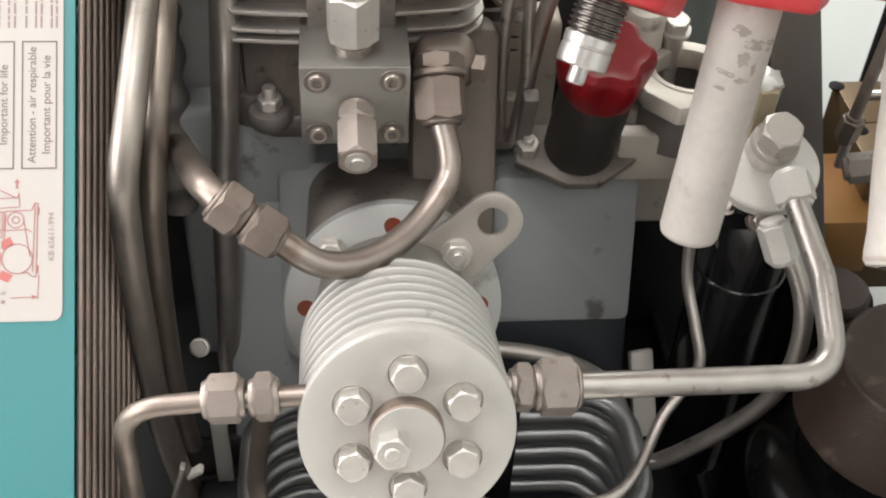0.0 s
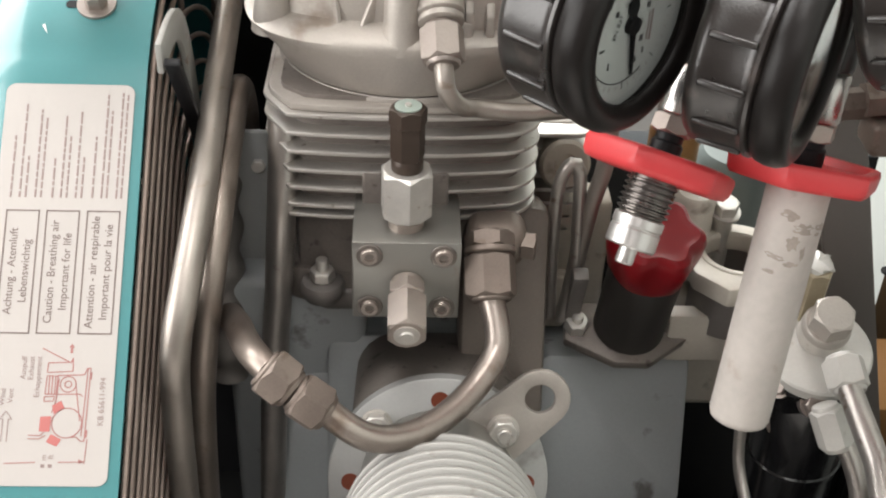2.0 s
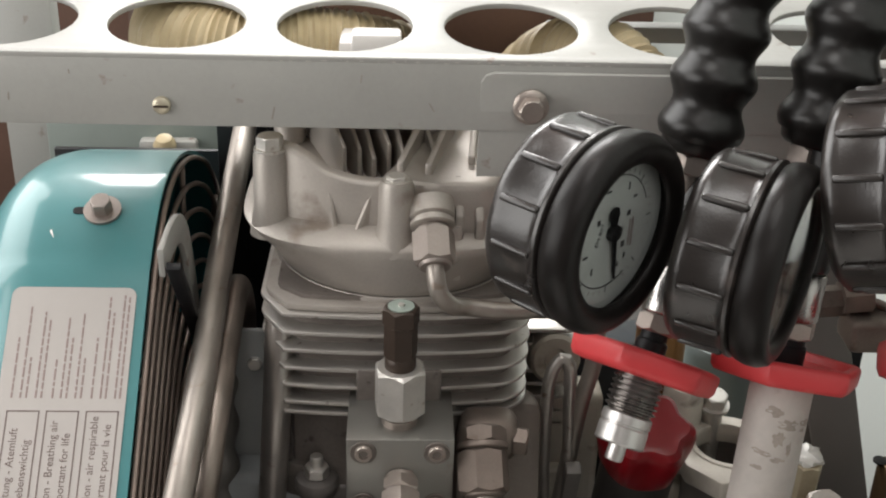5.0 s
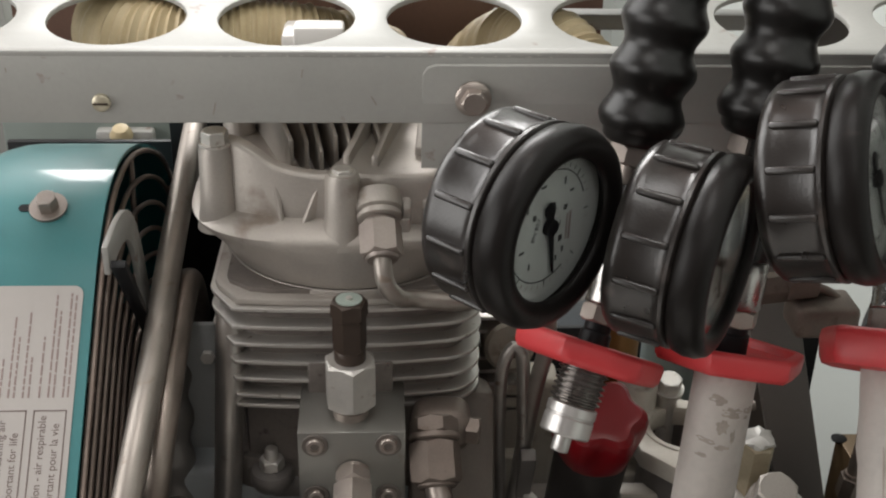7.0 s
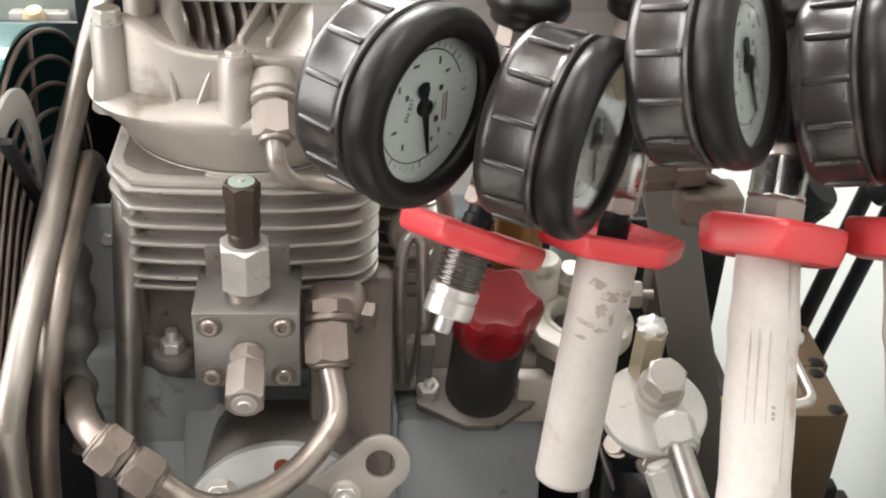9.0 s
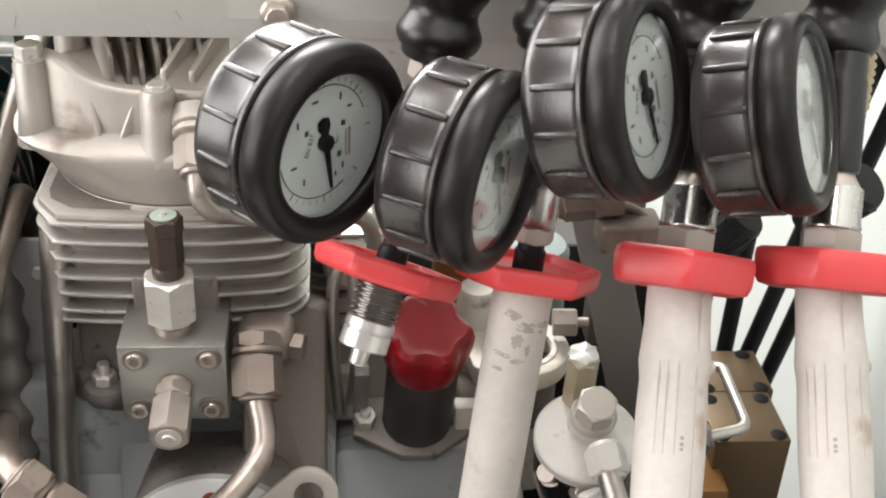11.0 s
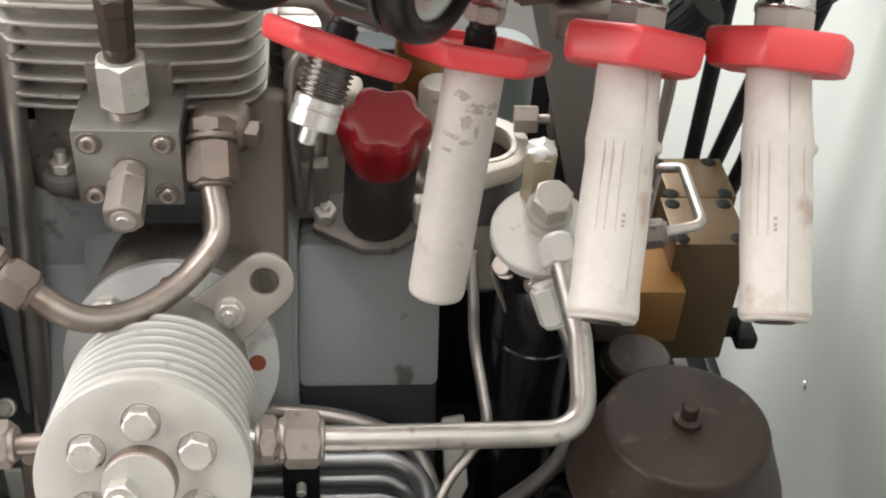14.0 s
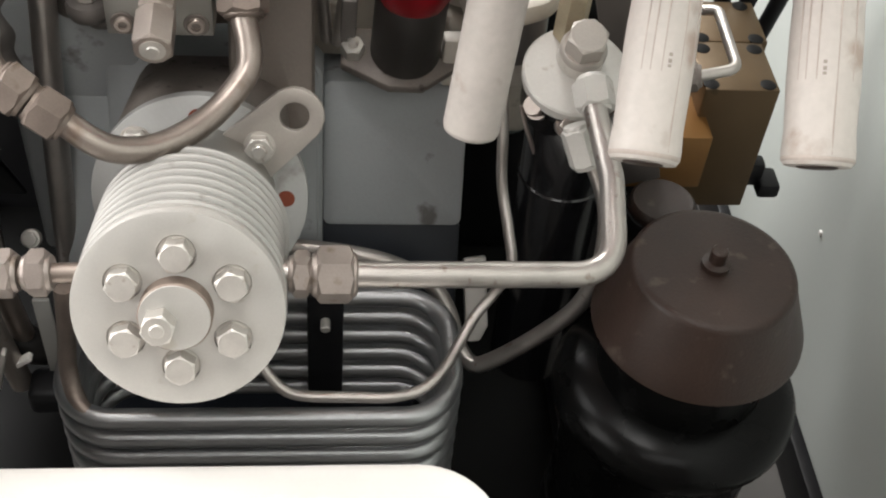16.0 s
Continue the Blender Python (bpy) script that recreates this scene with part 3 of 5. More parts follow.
rib("rib", (28, 46.5), (27, 60), 4.4, 106, 124, 106, 141)
rib("rib", (38, 46.5), (37, 60), 4.4, 106, 122, 106, 140)
rib("rib", (52, 49), (50, 62), 4.4, 106, 118, 106, 138)
for x0, y0, x1 in ((-2, 63, 18), (12, 61, 31), (34, 72, 40)):
    rib("rear_rib", (x0, y0), (x1, 128), 3.6, 132, 146, 140, 163)
for k in range(7):
    rib("head_fin", (-30 + 7.5 * k, 82 + 5 * (k % 2)), (-58 + 9.5 * k + 3 * (k % 3), 168), 2.6, 118, 146 - 3 * (k % 3), 124, 172 + 5 * (k % 2))
part("outlet_boss", lathe([(0, -8), (11.4, -8), (11.4, 0.6), (10.6, 1.4), (9.6, 1.8), (9.6, 2.8), (11.0, 3.2), (11.0, 5.2), (10, 6), (0, 6)], axis_frame((14, 46, 124.5), (0.07, -0.76, -0.64)), 36), CAST, head)

BROWN = surface("brown_cap", (0.045, 0.030, 0.022), 0.42, 0.3, 0.12, 700, 60, 0.1)
# ---------------------------------------------------------------- valve block on the cylinder's front
vb = thing("valve_block", "square anodised valve block held by four socket screws", "valve block", (0, 20, 0))
part("block", box((0, 23, 1), (53.5, 45, 46), 0.7), BLOCKM, vb)
for sx in (-18.2, 18.2):
    for sz in (16.5, -15.0):
        m = axis_frame((sx, 0.5, sz), (0, -1, 0))
        part("socket_screw", join(lathe([(0, 0.2), (4.5, 0.2), (4.5, 2.0), (4.0, 2.6), (2.5, 2.6), (2.5, 1.2), (0, 1.2)], m, 24),), STEEL, vb)
        # dark ring and disc paint the shade of the recess and socket
        part('screw_recess', lathe([(4.3, 0.6), (5.9, 0.6), (6.3, 0.9), (6.6, 0.6), (6.6, 0.2), (4.3, 0.2)], m, 28), BARREL, vb)
        part('screw_socket', hexa(m, 4.4, 0.3, 0.1, 1.05), BARREL, vb)
nz = axis_frame((0.5, 1, -1), (0.0, -0.985, -0.17), (0, 0, 1))
nozzle = part("nozzle", lathe([(0, 0), (8.5, 0), (8.5, 3), (7, 4), (7, 9), (0, 9)], nz, 24), STEEL, vb)
part("hex_collar", nut(nz, 17, 8, 2), STEEL, nozzle)
part("hex_body", nut(nz, 18.5, 23, 11, 0.0), STEEL, nozzle)
part("pin", lathe([(0, 33), (6.4, 33), (6.4, 34.6), (3.6, 35), (3.0, 35.8), (0, 35.8)], nz, 20), BOLT, nozzle)
sv = axis_frame((-0.5, 17, 23), (0, 0, 1), (1, 0, 0))
safety = part("safety_valve", lathe([(0, 0), (9, 0), (9, 5), (7.5, 6), (7.5, 9), (0, 9)], sv, 28), STEEL, vb)
part("hex_body", nut(sv, 23.5, 26, 7.5, math.pi / 6 + 0.12), BOLT, safety)
part("cap_base", lathe([(0, 33), (7.4, 33), (7.8, 34), (7.8, 39), (7, 40), (0, 40)], sv, 28), BROWN, safety)
part("cap", join(nut(sv, 14.6, 19, 39.5, 0.18), nut(sv, 16.0, 9.5, 57.5, 0.18)), BROWN, safety, "dark brown hexagonal cap")
part("cap_plate", lathe([(0, 66.5), (6.4, 66.5), (6.4, 67.6), (0, 67.6)], sv, 28), surface("seal_plate", (0.34, 0.40, 0.36), 0.4, 0.3), safety)
part("plate_pin", lathe([(0, 67.6), (1.6, 67.6), (1.6, 68.6), (0, 68.6)], sv, 12), BOLT, safety)


def pipe(label, path, r, nuts=(), mat=PIPE, name="steel_pipe"):
    """A bent pipe with its union nuts: (from, to, across flats)."""
    t = thing(name, label, "pipe", path[0])
    part("tube", tube(path, r, 20), mat, t)
    for a, b, af, *special in nuts:
        m, h = between(a, b, (0, 0, 1))
        nm = special[0] if special else NUT
        un = part("union_nut", nut(m, af, h, 0.0, 0.38), nm, t)
        part("ferrule", lathe([(0, -2.2), (af * 0.40, -2.2), (af * 0.44, -1), (af * 0.44, 1), (af * 0.44, h + 1), (af * 0.40, h + 2), (0, h + 2)], m, 24), nm, un)
    return t


# fitting beside the block, and the U pipe below it
ef = thing("elbow_fitting", "zinc-plated elbow fitting beside the valve block", "pipe fitting", (40, 20, 0))
ENECK = axis_frame((41.5, 19.5, 19.5), (0.02, -0.71, -0.7), (1, 0, 0))
part("body", box((46, 28, 9), (31, 26, 25), 9, None, 4), DARKNUT, ef)
part("shoulder", slab(round_rect(30, -110, 77, 12, 7), axis_frame((0, 50, 0), (0, -0.93, 0.37), (1, 0, 0)), -40, 0, 5), surface("brown_grey_casting", (0.155, 0.13, 0.112), 0.55, 0.3, 0.16, 600, 30, 0.4, (0.16, 0.13, 0.11), 0.12, 60), ef)
part("hex_neck", nut(ENECK, 22, 9, 0.5, 0.2), DARKNUT, ef)
part("collar_ring", lathe([(0, 9), (12.6, 9), (13.2, 10), (13.2, 11.6), (12.4, 12.4), (0, 12.4)], ENECK, 32), DARKNUT, ef)
part("side_plug", hexa(axis_frame((59, 22, 9), (1, -0.2, 0), (0, 0, 1)), 13, 7), DARKNUT, ef)
UPATH = smooth_path([(41.8, 2, 2), (43, -7, -6.5), (45.2, -15, -14), (45.4, -23, -22), (41, -32, -27), (30.5, -46, -32.6), (17.6, -60, -34.8), (4, -71, -34.3), (-9.2, -78, -31), (-19.5, -80, -26.4), (-28.1, -79, -20.5), (-34.3, -77, -16), (-46, -75, -9)], 3)
pipe("bent silver steel pipe hanging between two union nuts",
     UPATH, 6.6,
     [((41.6, 10.5, 10.5), (42.6, -5, -4.5), 23, DARKNUT), ((-36.5, -77, -15), (-48.5, -74, -7), 20.5, DARKNUT), ((-52, -73, -4.5), (-62, -69, 2.5), 22, DARKNUT)], UPIPE)
pipe("short steel stub pipe behind the union nut", smooth_path([(-61, -69, 2), (-67, -62, 3), (-74, -46, -2), (-82, -18, -14), (-90, 10, -30)], 3), 7, mat=DARKPIPE)

# tall pipes beside the fan guard
pipe("thick bent silver steel pipe rising beside the fan guard",
     smooth_path([(-98.5, 290, 120), (-98.5, 200, 100), (-98.2, 100, 76), (-97.8, 20, 52), (-100, -30, 30), (-105.1, -52, 2), (-108.1, -53, -36), (-110.1, -50, -99), (-111.1, -46, -150), (-110.1, -42, -200), (-104.1, -38, -262)], 4), 7.1, mat=TALLPIPE)
pipe("second thick steel pipe close behind the first",
     smooth_path([(-91, 122, 0), (-91, 117, 36), (-91, 96, 56), (-91, 50, 47), (-91, 10, 36), (-93.5, -15, 13), (-99, -23, -25), (-103, -24, -68), (-105, -25, -130), (-105, -25, -188), (-100, -22, -250)], 4), 7.2, mat=DARKPIPE)
rh = thing("ribbed_pipe", "brown ribbed pipe sleeve behind the tall steel pipes", "pipe", (-101, 62, -90))
part("sleeve", tube(smooth_path([(-100, 92, 36), (-101, 80, 6), (-101, 70, -24), (-101, 62, -60), (-101, 56, -110)], 2), 11, 24, lambda q: 10.2 + 1.5 * math.sin(q * 2 * math.pi / 25.0)), BASEM, rh)
pipe("straight steel pipe running down in front of the crankcase",
     smooth_path([(-63, 56, 60), (-65, 46, 16), (-69, 45, -40), (-72, 44, -74), (-75, 38, -130), (-78, 30, -197), (-79, 26, -250)], 4), 7.6)

# pipes of the cover disc
pipe("steel pipe bending down from the disc cylinder's union nut",
     fillet_path([(-22, -140, -48), (-62, -140, -50), (-104, -140, -54), (-108, -138, -150), (-108, -130, -230)], [8, 24, 10]), 4.7,
     [((-46, -140, -48.5), (-37.5, -140, -48), 19.0), ((-66, -140, -49.2), (-52, -140, -48.6), 19.5)], DARKPIPE)
pipe("long steel pipe bending up to the filter's union nut",
     fillet_path([(62, -127, -62), (110, -126, -64), (226, -118, -72), (228, -70, -52), (222, -20, -36)], [8, 24, 30]), 6.4,
     [((69, -127, -62.5), (77, -127, -62.8), 20), ((80, -127, -63), (97, -126.5, -63.5), 24), ((224.4, -29, -41), (222.8, -15, -33.5), 19, WHITEMETAL)])
pipe("steel pipe dropping from the filter's lower nut",
     smooth_path([(222, -30, -66), (231, -38, -80), (238, -48, -102), (238, -56, -135), (231, -54, -170), (212, -48, -205), (189, -42, -235), (177, -38, -244), (168, -27, -237), (162, -13, -222), (150, -2, -208), (126, 0, -192), (96, 4, -186), (50, 8, -184)], 4), 5.2,
     [((217, -25, -58), (224, -35, -75), 16, WHITEMETAL)])
pipe("thin steel pipe looping round the cooling coil",
     smooth_path([(180, 3, -56), (182, -6, -82), (184, -12, -110), (188, -30, -130), (190, -45, -145), (182, -51, -160), (170, -61.5, -170), (161, -75, -177), (152, -89, -182), (139, -101, -186), (122, -106, -187), (98, -106, -187), (73, -105, -187), (61, -102.5, -184), (51, -95, -176), (46, -86, -168)], 3), 3.2)

# ---------------------------------------------------------------- cooling coil
coil = thing("cooling_coil", "stacked loops of silver steel cooling tube", "cooling coil", (45, -70, -260))
for k in range(6):
    z = -198 - 17.6 * k
    pts = [Vector((x, y, z)) for x, y in round_rect(-62, -112, 158, -22, 30, 8)]
    part("coil_loop", tube(pts + pts[:2], 6.0, 16, cap=False), COIL, coil)
part("clamp_bar", box((84, -27, -240), (22, 14, 110), 1), BLACK, coil)
part("clamp_bolt", rod((84, -34, -206), (84, -42, -206), 3), BOLT, coil)

pipe("brown steel feed pipe running down into the coil", smooth_path([(-48.5, -91.5, -112), (-50, -91, -127), (-53, -90, -153), (-56, -91, -178), (-53, -99, -192), (-45, -109, -197), (-28, -112, -198), (-8, -112, -198)], 3), 5.0, mat=DARKNUT)

# ---------------------------------------------------------------- fan cowl, sticker and guard
cowl = thing("fan_cowl", "glossy teal painted sheet-metal fan cowl with a warning sticker", "fan cowl", (-170, 70, -203))
SLOPE = V(0, 0.755, 0.656)
PROFILE = smooth_path([V(0, 36, 88) + SLOPE * s for s in (-420, -300, -200, -100, 0)]
                      + [V(0, 46, 96.2), V(0, 58, 104.2), V(0, 72, 111.4), V(0, 88, 117), V(0, 112, 120), V(0, 145, 115.5), V(0, 186, 101), V(0, 225, 79), V(0, 254, 48), V(0, 270, 0), V(0, 275, -80), V(0, 268, -220)], 7)


def profile_normal(i):
    d = (PROFILE[min(i + 1, len(PROFILE) - 1)] - PROFILE[max(i - 1, 0)]).normalized()
    return V(0, -d.z, d.y)


def cowl_sheet(columns, i0, i1, thick):
    """columns: (x, height over the profile)."""
    bm = bmesh.new()
    grids = []
    for extra in (0.0, -thick):
        grids.append([[bm.verts.new(PROFILE[i] + profile_normal(i) * (h + extra) + V(x, 0, 0)) for x, h in columns] for i in range(i0, i1)])
    o, n = grids
    nx, na = len(columns) - 1, i1 - i0 - 1
    for k in range(na):
        for i in range(nx):
            bm.faces.new((o[k][i], o[k][i + 1], o[k + 1][i + 1], o[k + 1][i]))
            bm.faces.new((n[k][i], n[k + 1][i], n[k + 1][i + 1], n[k][i + 1]))
        bm.faces.new((o[k][0], o[k + 1][0], n[k + 1][0], n[k][0]))
        bm.faces.new((o[k][nx], n[k][nx], n[k + 1][nx], o[k + 1][nx]))
    for i in range(nx):
        bm.faces.new((o[0][i], n[0][i], n[0][i + 1], o[0][i + 1]))
        bm.faces.new((o[na][i], o[na][i + 1], n[na][i + 1], n[na][i]))
    return bm


LEFT = [(-180 - 42 * math.sin(radians(a)), -42 * (1 - math.cos(radians(a)))) for a in range(90, -1, -10)]
part("sheet", cowl_sheet(LEFT + [(-150, 0), (-125, 0)], 0, len(PROFILE), 2.0), TEAL, cowl)
part("side_wall", slab([(p.y, p.z) for p in [PROFILE[i] - profile_normal(i) * 44 for i in range(0, len(PROFILE), 3)]], Matrix(((0, 0, 1, -222), (1, 0, 0, 0), (0, 1, 0, 0), (0, 0, 0, 1))), 0, 2.5), TEAL, cowl)
SLOPE_N = V(0, -0.656, 0.755)


def on_cowl(x, s, lift=0.0):
    """A place on the sloping front: s millimetres up the slope from the sticker's top edge."""
    return V(x, 36, 88) + SLOPE * s + SLOPE_N * lift


STICK = axis_frame(on_cowl(0, 0), SLOPE_N, (1, 0, 0))    # x across, y up the slope, z outwards
cb = axis_frame((-153, 73.8, 112.2), (0, -0.40, 0.917))
part("washer", lathe([(0, -1), (9.5, -1), (9.5, 1.4), (0, 1.4)], cb, 28), NUT, cowl)
part("cowl_bolt", hexa(cb, 9.5, 7, 1, 1.4), NUT, cowl)
part("slot", slab(round_rect(-15, -2.4, 2, 2.4, 2.3), cb, -0.3, 0.3), BLACK, cowl)
part("scratch", slab([(-24, -14), (-21, -19), (-23, -13)], cb, 0.05, 0.25), WHITE, cowl)
sticker = part("sticker", slab(round_rect(-190, -187, -130, 0, 4.5), STICK, 0.15, 0.5), PAPER, cowl, "white warning sticker with red and grey print")


def printed(name, outline, mat, z=0.55):
    return part(name, slab(outline, STICK, z, z + 0.12), mat, sticker)


def bar(x0, y0, x1, y1):
    return [(x0, y0), (x1, y0), (x1, y1), (x0, y1)]


GREYINK = surface("grey_ink", (0.26, 0.19, 0.18), 0.6, 0.0, 0.05)
rng = random.Random(4)
LINES = ((0, 26), (4.1, 9), (6.8, 36), (11.2, 13), (13.8, 16), (19, 37), (22.9, 14), (25.5, 26), (29.7, 12), (32.3, 35), (37.3, 26), (41.5, 5), (43.9, 13), (48.3, 4), (50.6, 5))
for dx, top in LINES:          # fine print that cannot be read: three columns of five lines
    x, y = -183.9 + dx, -56.0
    while y < -top - 1.5:
        y1 = min(-top, y + rng.uniform(2.0, 6.0))
        printed("print_line", bar(x, y, x + 0.85, y1), GREYINK)
        y = y1 + rng.uniform(0.5, 1.0)
for x0, words in ((-184.8, ("Achtung - Atemluft", "Lebenswichtig")), (-166.5, ("Caution - Breathing air", "Important for life")), (-148.0, ("Attention - air respirable", "Important pour la vie"))):
    x1, y0, y1 = x0 + 15.4, -119.8, -62
    for o in (bar(x0, y0, x1, y0 + 0.6), bar(x0, y1 - 0.6, x1, y1), bar(x0, y0, x0 + 0.6, y1), bar(x1 - 0.6, y0, x1, y1)):
        printed("box_line", o, INK)
    for n, w in enumerate(words):
        cu = bpy.data.curves.new("text_line", "FONT")
        cu.body, cu.size, cu.align_x = w, 5.2 * MM, "CENTER"
        cu.extrude = 0.00005
        me = bpy.data.meshes.new_from_object(bpy.data.objects.new("text_curve", cu))
        me.transform(Matrix.Translation(-Vector(cowl.location)) @ SCALE @ STICK @ Matrix.Translation((x0 + 6.2 + 6.2 * n, (y0 + y1) / 2, 0.6)) @ Matrix.Rotation(radians(90), 4, "Z") @ Matrix.Scale(1 / MM, 4))
        me.materials.append(INK)
        wd = new("text_line", me)
        wd.parent = sticker
LINEINK = surface("red_brown_ink", (0.34, 0.15, 0.14), 0.6, 0.0, 0.05)
# red line drawing of the compressor on the sticker
def stroke(pts, w=0.45, mat=LINEINK):
    for (ax, ay), (bx, by) in zip(pts, pts[1:]):
        d = Vector((bx - ax, by - ay))
        if d.length < 1e-3:
            continue
        n = Vector((-d.y, d.x)).normalized() * w / 2
        printed("drawing_line", [(ax - n.x, ay - n.y), (bx - n.x, by - n.y), (bx + n.x, by + n.y), (ax + n.x, ay + n.y)], mat)


def circle(cx, cy, r, n=18):
    stroke([(cx + r * math.cos(2 * math.pi * k / n), cy + r * math.sin(2 * math.pi * k / n)) for k in range(n + 1)])


circle(-149.5, -159.5, 6.6)
circle(-150.1, -142.4, 3.5)
circle(-150.1, -142.4, 1.5)
stroke([(-162.7, -126.3), (-149.5, -132.8), (-148.8, -130.5), (-148.5, -136.6), (-159.7, -137.2), (-159.6, -132.9), (-150, -132.5)])
stroke([(-159.7, -138.7), (-154.8, -138.8), (-155.1, -146.9), (-160, -146.8), (-159.7, -138.7)])
for k in range(3):
    stroke([(-158.5 + 1.35 * k, -138.7), (-158.5 + 1.35 * k, -146.8)])
stroke([(-160.2, -148), (-155.8, -147.8), (-156, -149.9), (-160.2, -150.1), (-160.2, -148)])
stroke([(-154.8, -138.5), (-143.3, -138.1), (-142.1, -135.1), (-140.6, -135.1), (-141.3, -167.4), (-143, -167.4), (-145, -165.6), (-147.4, -165.8)])
stroke([(-141.8, -135.4), (-142.8, -165.4)])
stroke([(-154.3, -140), (-155, -150.1), (-156.4, -155.1)])
stroke([(-146.9, -141.7), (-143.9, -158.6)])
stroke([(-155.1, -146.9), (-144.8, -146.7), (-143.3, -147.8)])
printed("red_shape", [(-156.5, -151.9), (-152.6, -149.7), (-150.8, -153.2), (-155.4, -155.6)], REDINK)
printed("red_shape", [(-161.2, -156.8), (-156.4, -156.6), (-156.7, -163.4), (-161.3, -163.3)], REDINK)
printed("red_shape", [(-156, -164.4), (-151.3, -166.7), (-153.2, -169.9), (-157.8, -167.9)], REDINK)
printed("drawing_arrow", [(-150.3, -128.4), (-149.1, -128.4), (-149.2, -125.9), (-148.4, -125.9), (-149.7, -124.1), (-150.9, -125.9), (-150.2, -125.9)], LINEINK)
printed("drawing_mark", [(-140.8, -136.9), (-139.8, -136.9), (-140, -140.2), (-141, -140.2)], LINEINK)
printed("drawing_mark", [(-141.1, -162.6), (-140.1, -162.6), (-140.3, -165.9), (-141.3, -165.9)], LINEINK)
stroke([(-165.9, -165), (-160.6, -165.1), (-158.9, -163.1)], 0.4)
stroke([(-165.9, -166.5), (-161, -166.6), (-158.4, -165.1)], 0.4)
stroke([(-140, -166.6), (-140.6, -177.4)], 0.35)
stroke([(-152, -176.7), (-140.6, -176.4)], 0.4)
stroke([(-175.3, -177.3), (-161.7, -176.8)], 0.4)
printed("drawing_arrow", [(-143.1, -175.3), (-140.6, -176.4), (-143, -177.3)], LINEINK)
printed("print_line", [(-159.3, -177.6), (-157.6, -177.6), (-157.6, -179.1), (-159.3, -179)], GREYINK)
printed("print_line", [(-156.2, -177.6), (-154.4, -177.6), (-154.4, -179.1), (-156.1, -179.1)], GREYINK)
for w, x, y, size, ink in (("Auspuff", -169.2, -130, 3.4, GREYINK), ("Exhaust", -165.9, -130, 3.4, GREYINK), ("Echappement", -162.6, -130, 3.4, GREYINK), ("Wind", -177.4, -144.4, 3.4, GREYINK), ("Vent", -173.9, -144.4, 3.4, GREYINK),
                           ("KB 65611-994", -133.6, -139.2, 3.7, GREYINK), ("m", -157.2, -173.4, 3.4, GREYINK), ("ft", -154.1, -173.4, 3.4, GREYINK)):
    cu = bpy.data.curves.new("text_line", "FONT")
    cu.body, cu.size, cu.align_x = w, size * MM, "RIGHT"
    cu.extrude = 0.00005
    me = bpy.data.meshes.new_from_object(bpy.data.objects.new("text_curve", cu))
    me.transform(Matrix.Translation(-Vector(cowl.location)) @ SCALE @ STICK @ Matrix.Translation((x, y, 0.6)) @ Matrix.Rotation(radians(90), 4, "Z") @ Matrix.Scale(1 / MM, 4))
    me.materials.append(ink)
    wd = new("text_line", me)
    wd.parent = sticker
stroke([(-177.5, -168), (-177.5, -158), (-179, -158), (-176.3, -154.5), (-173.6, -158), (-175.1, -158), (-175.1, -168)], 0.4, GREYINK)

def strip(line, width):
    """The outline of a bent flat strip along a line."""
    pts = smooth_path([V(x, y, 0) for x, y in line], 5)
    lo, hi = [], []
    for i, q in enumerate(pts):
        d = (pts[min(i + 1, len(pts) - 1)] - pts[max(i - 1, 0)]).normalized()
        n = V(-d.y, d.x, 0) * width / 2
        hi.append(((q + n).x, (q + n).y))
        lo.append(((q - n).x, (q - n).y))
    return hi + lo[::-1]


guard = thing("fan_guard", "nested wire guard over the fan opening", "fan guard", (-117, 70, -203))
GC = V(0, 95, -150)
for k in range(13):
    f = 0.985 - 0.058 * k
    pts = [GC + (PROFILE[i] - GC) * f + V(-123 + 0.3 * k, 0, 0) for i in range(4, len(PROFILE), 2)]
    part("guard_wire", tube(pts, 1.6, 8), WIRE, guard)
for i in (30, 52, 74, 92, 104):
    if i < len(PROFILE):
        q = PROFILE[i]
        part("guard_spoke", tube([GC + (q - GC) * f + V(-125, 0, 0) for f in (0.25, 0.6, 0.98)], 1.8, 8), WIRE, guard)
part("bracket", slab(strip([(16, 112), (44, 113), (63, 108), (75, 96), (83, 76), (89, 50), (92, 24)], 15), Matrix(((0, 0, 1, -113), (1, 0, 0, 0), (0, 1, 0, 0), (0, 0, 0, 1))), -1.5, 1.5, 0.6), FRAMEPAINT, guard, "pale grey bracket strip")
part("brace", box((0, 0, 0), (4, 100, 7), 0.6, axis_frame((-107, 44, 72), (1, 0, 0), (0, 1, 0)) @ Matrix.Rotation(radians(37), 4, "Z")), BLACK, guard)
rotor = thing("fan_rotor", "dark bladed fan wheel inside the cowl", "fan", (-180, 95, -150))
FR = axis_frame((-150, 95, -150), (1, 0, 0))
part("back_plate", lathe([(0, -62), (192, -62), (192, -56), (0, -56)], FR, 56), BLACK, rotor)
part("hub", lathe([(0, -57), (46, -57), (42, -2), (30, 8), (0, 8)], FR, 40), BLACK, rotor)
for k in range(12):
    part("blade", box((118, 0, -28), (150, 4, 54), 1, FR @ Matrix.Rotation(2 * math.pi * k / 12, 4, "Z")), BLACK, rotor)

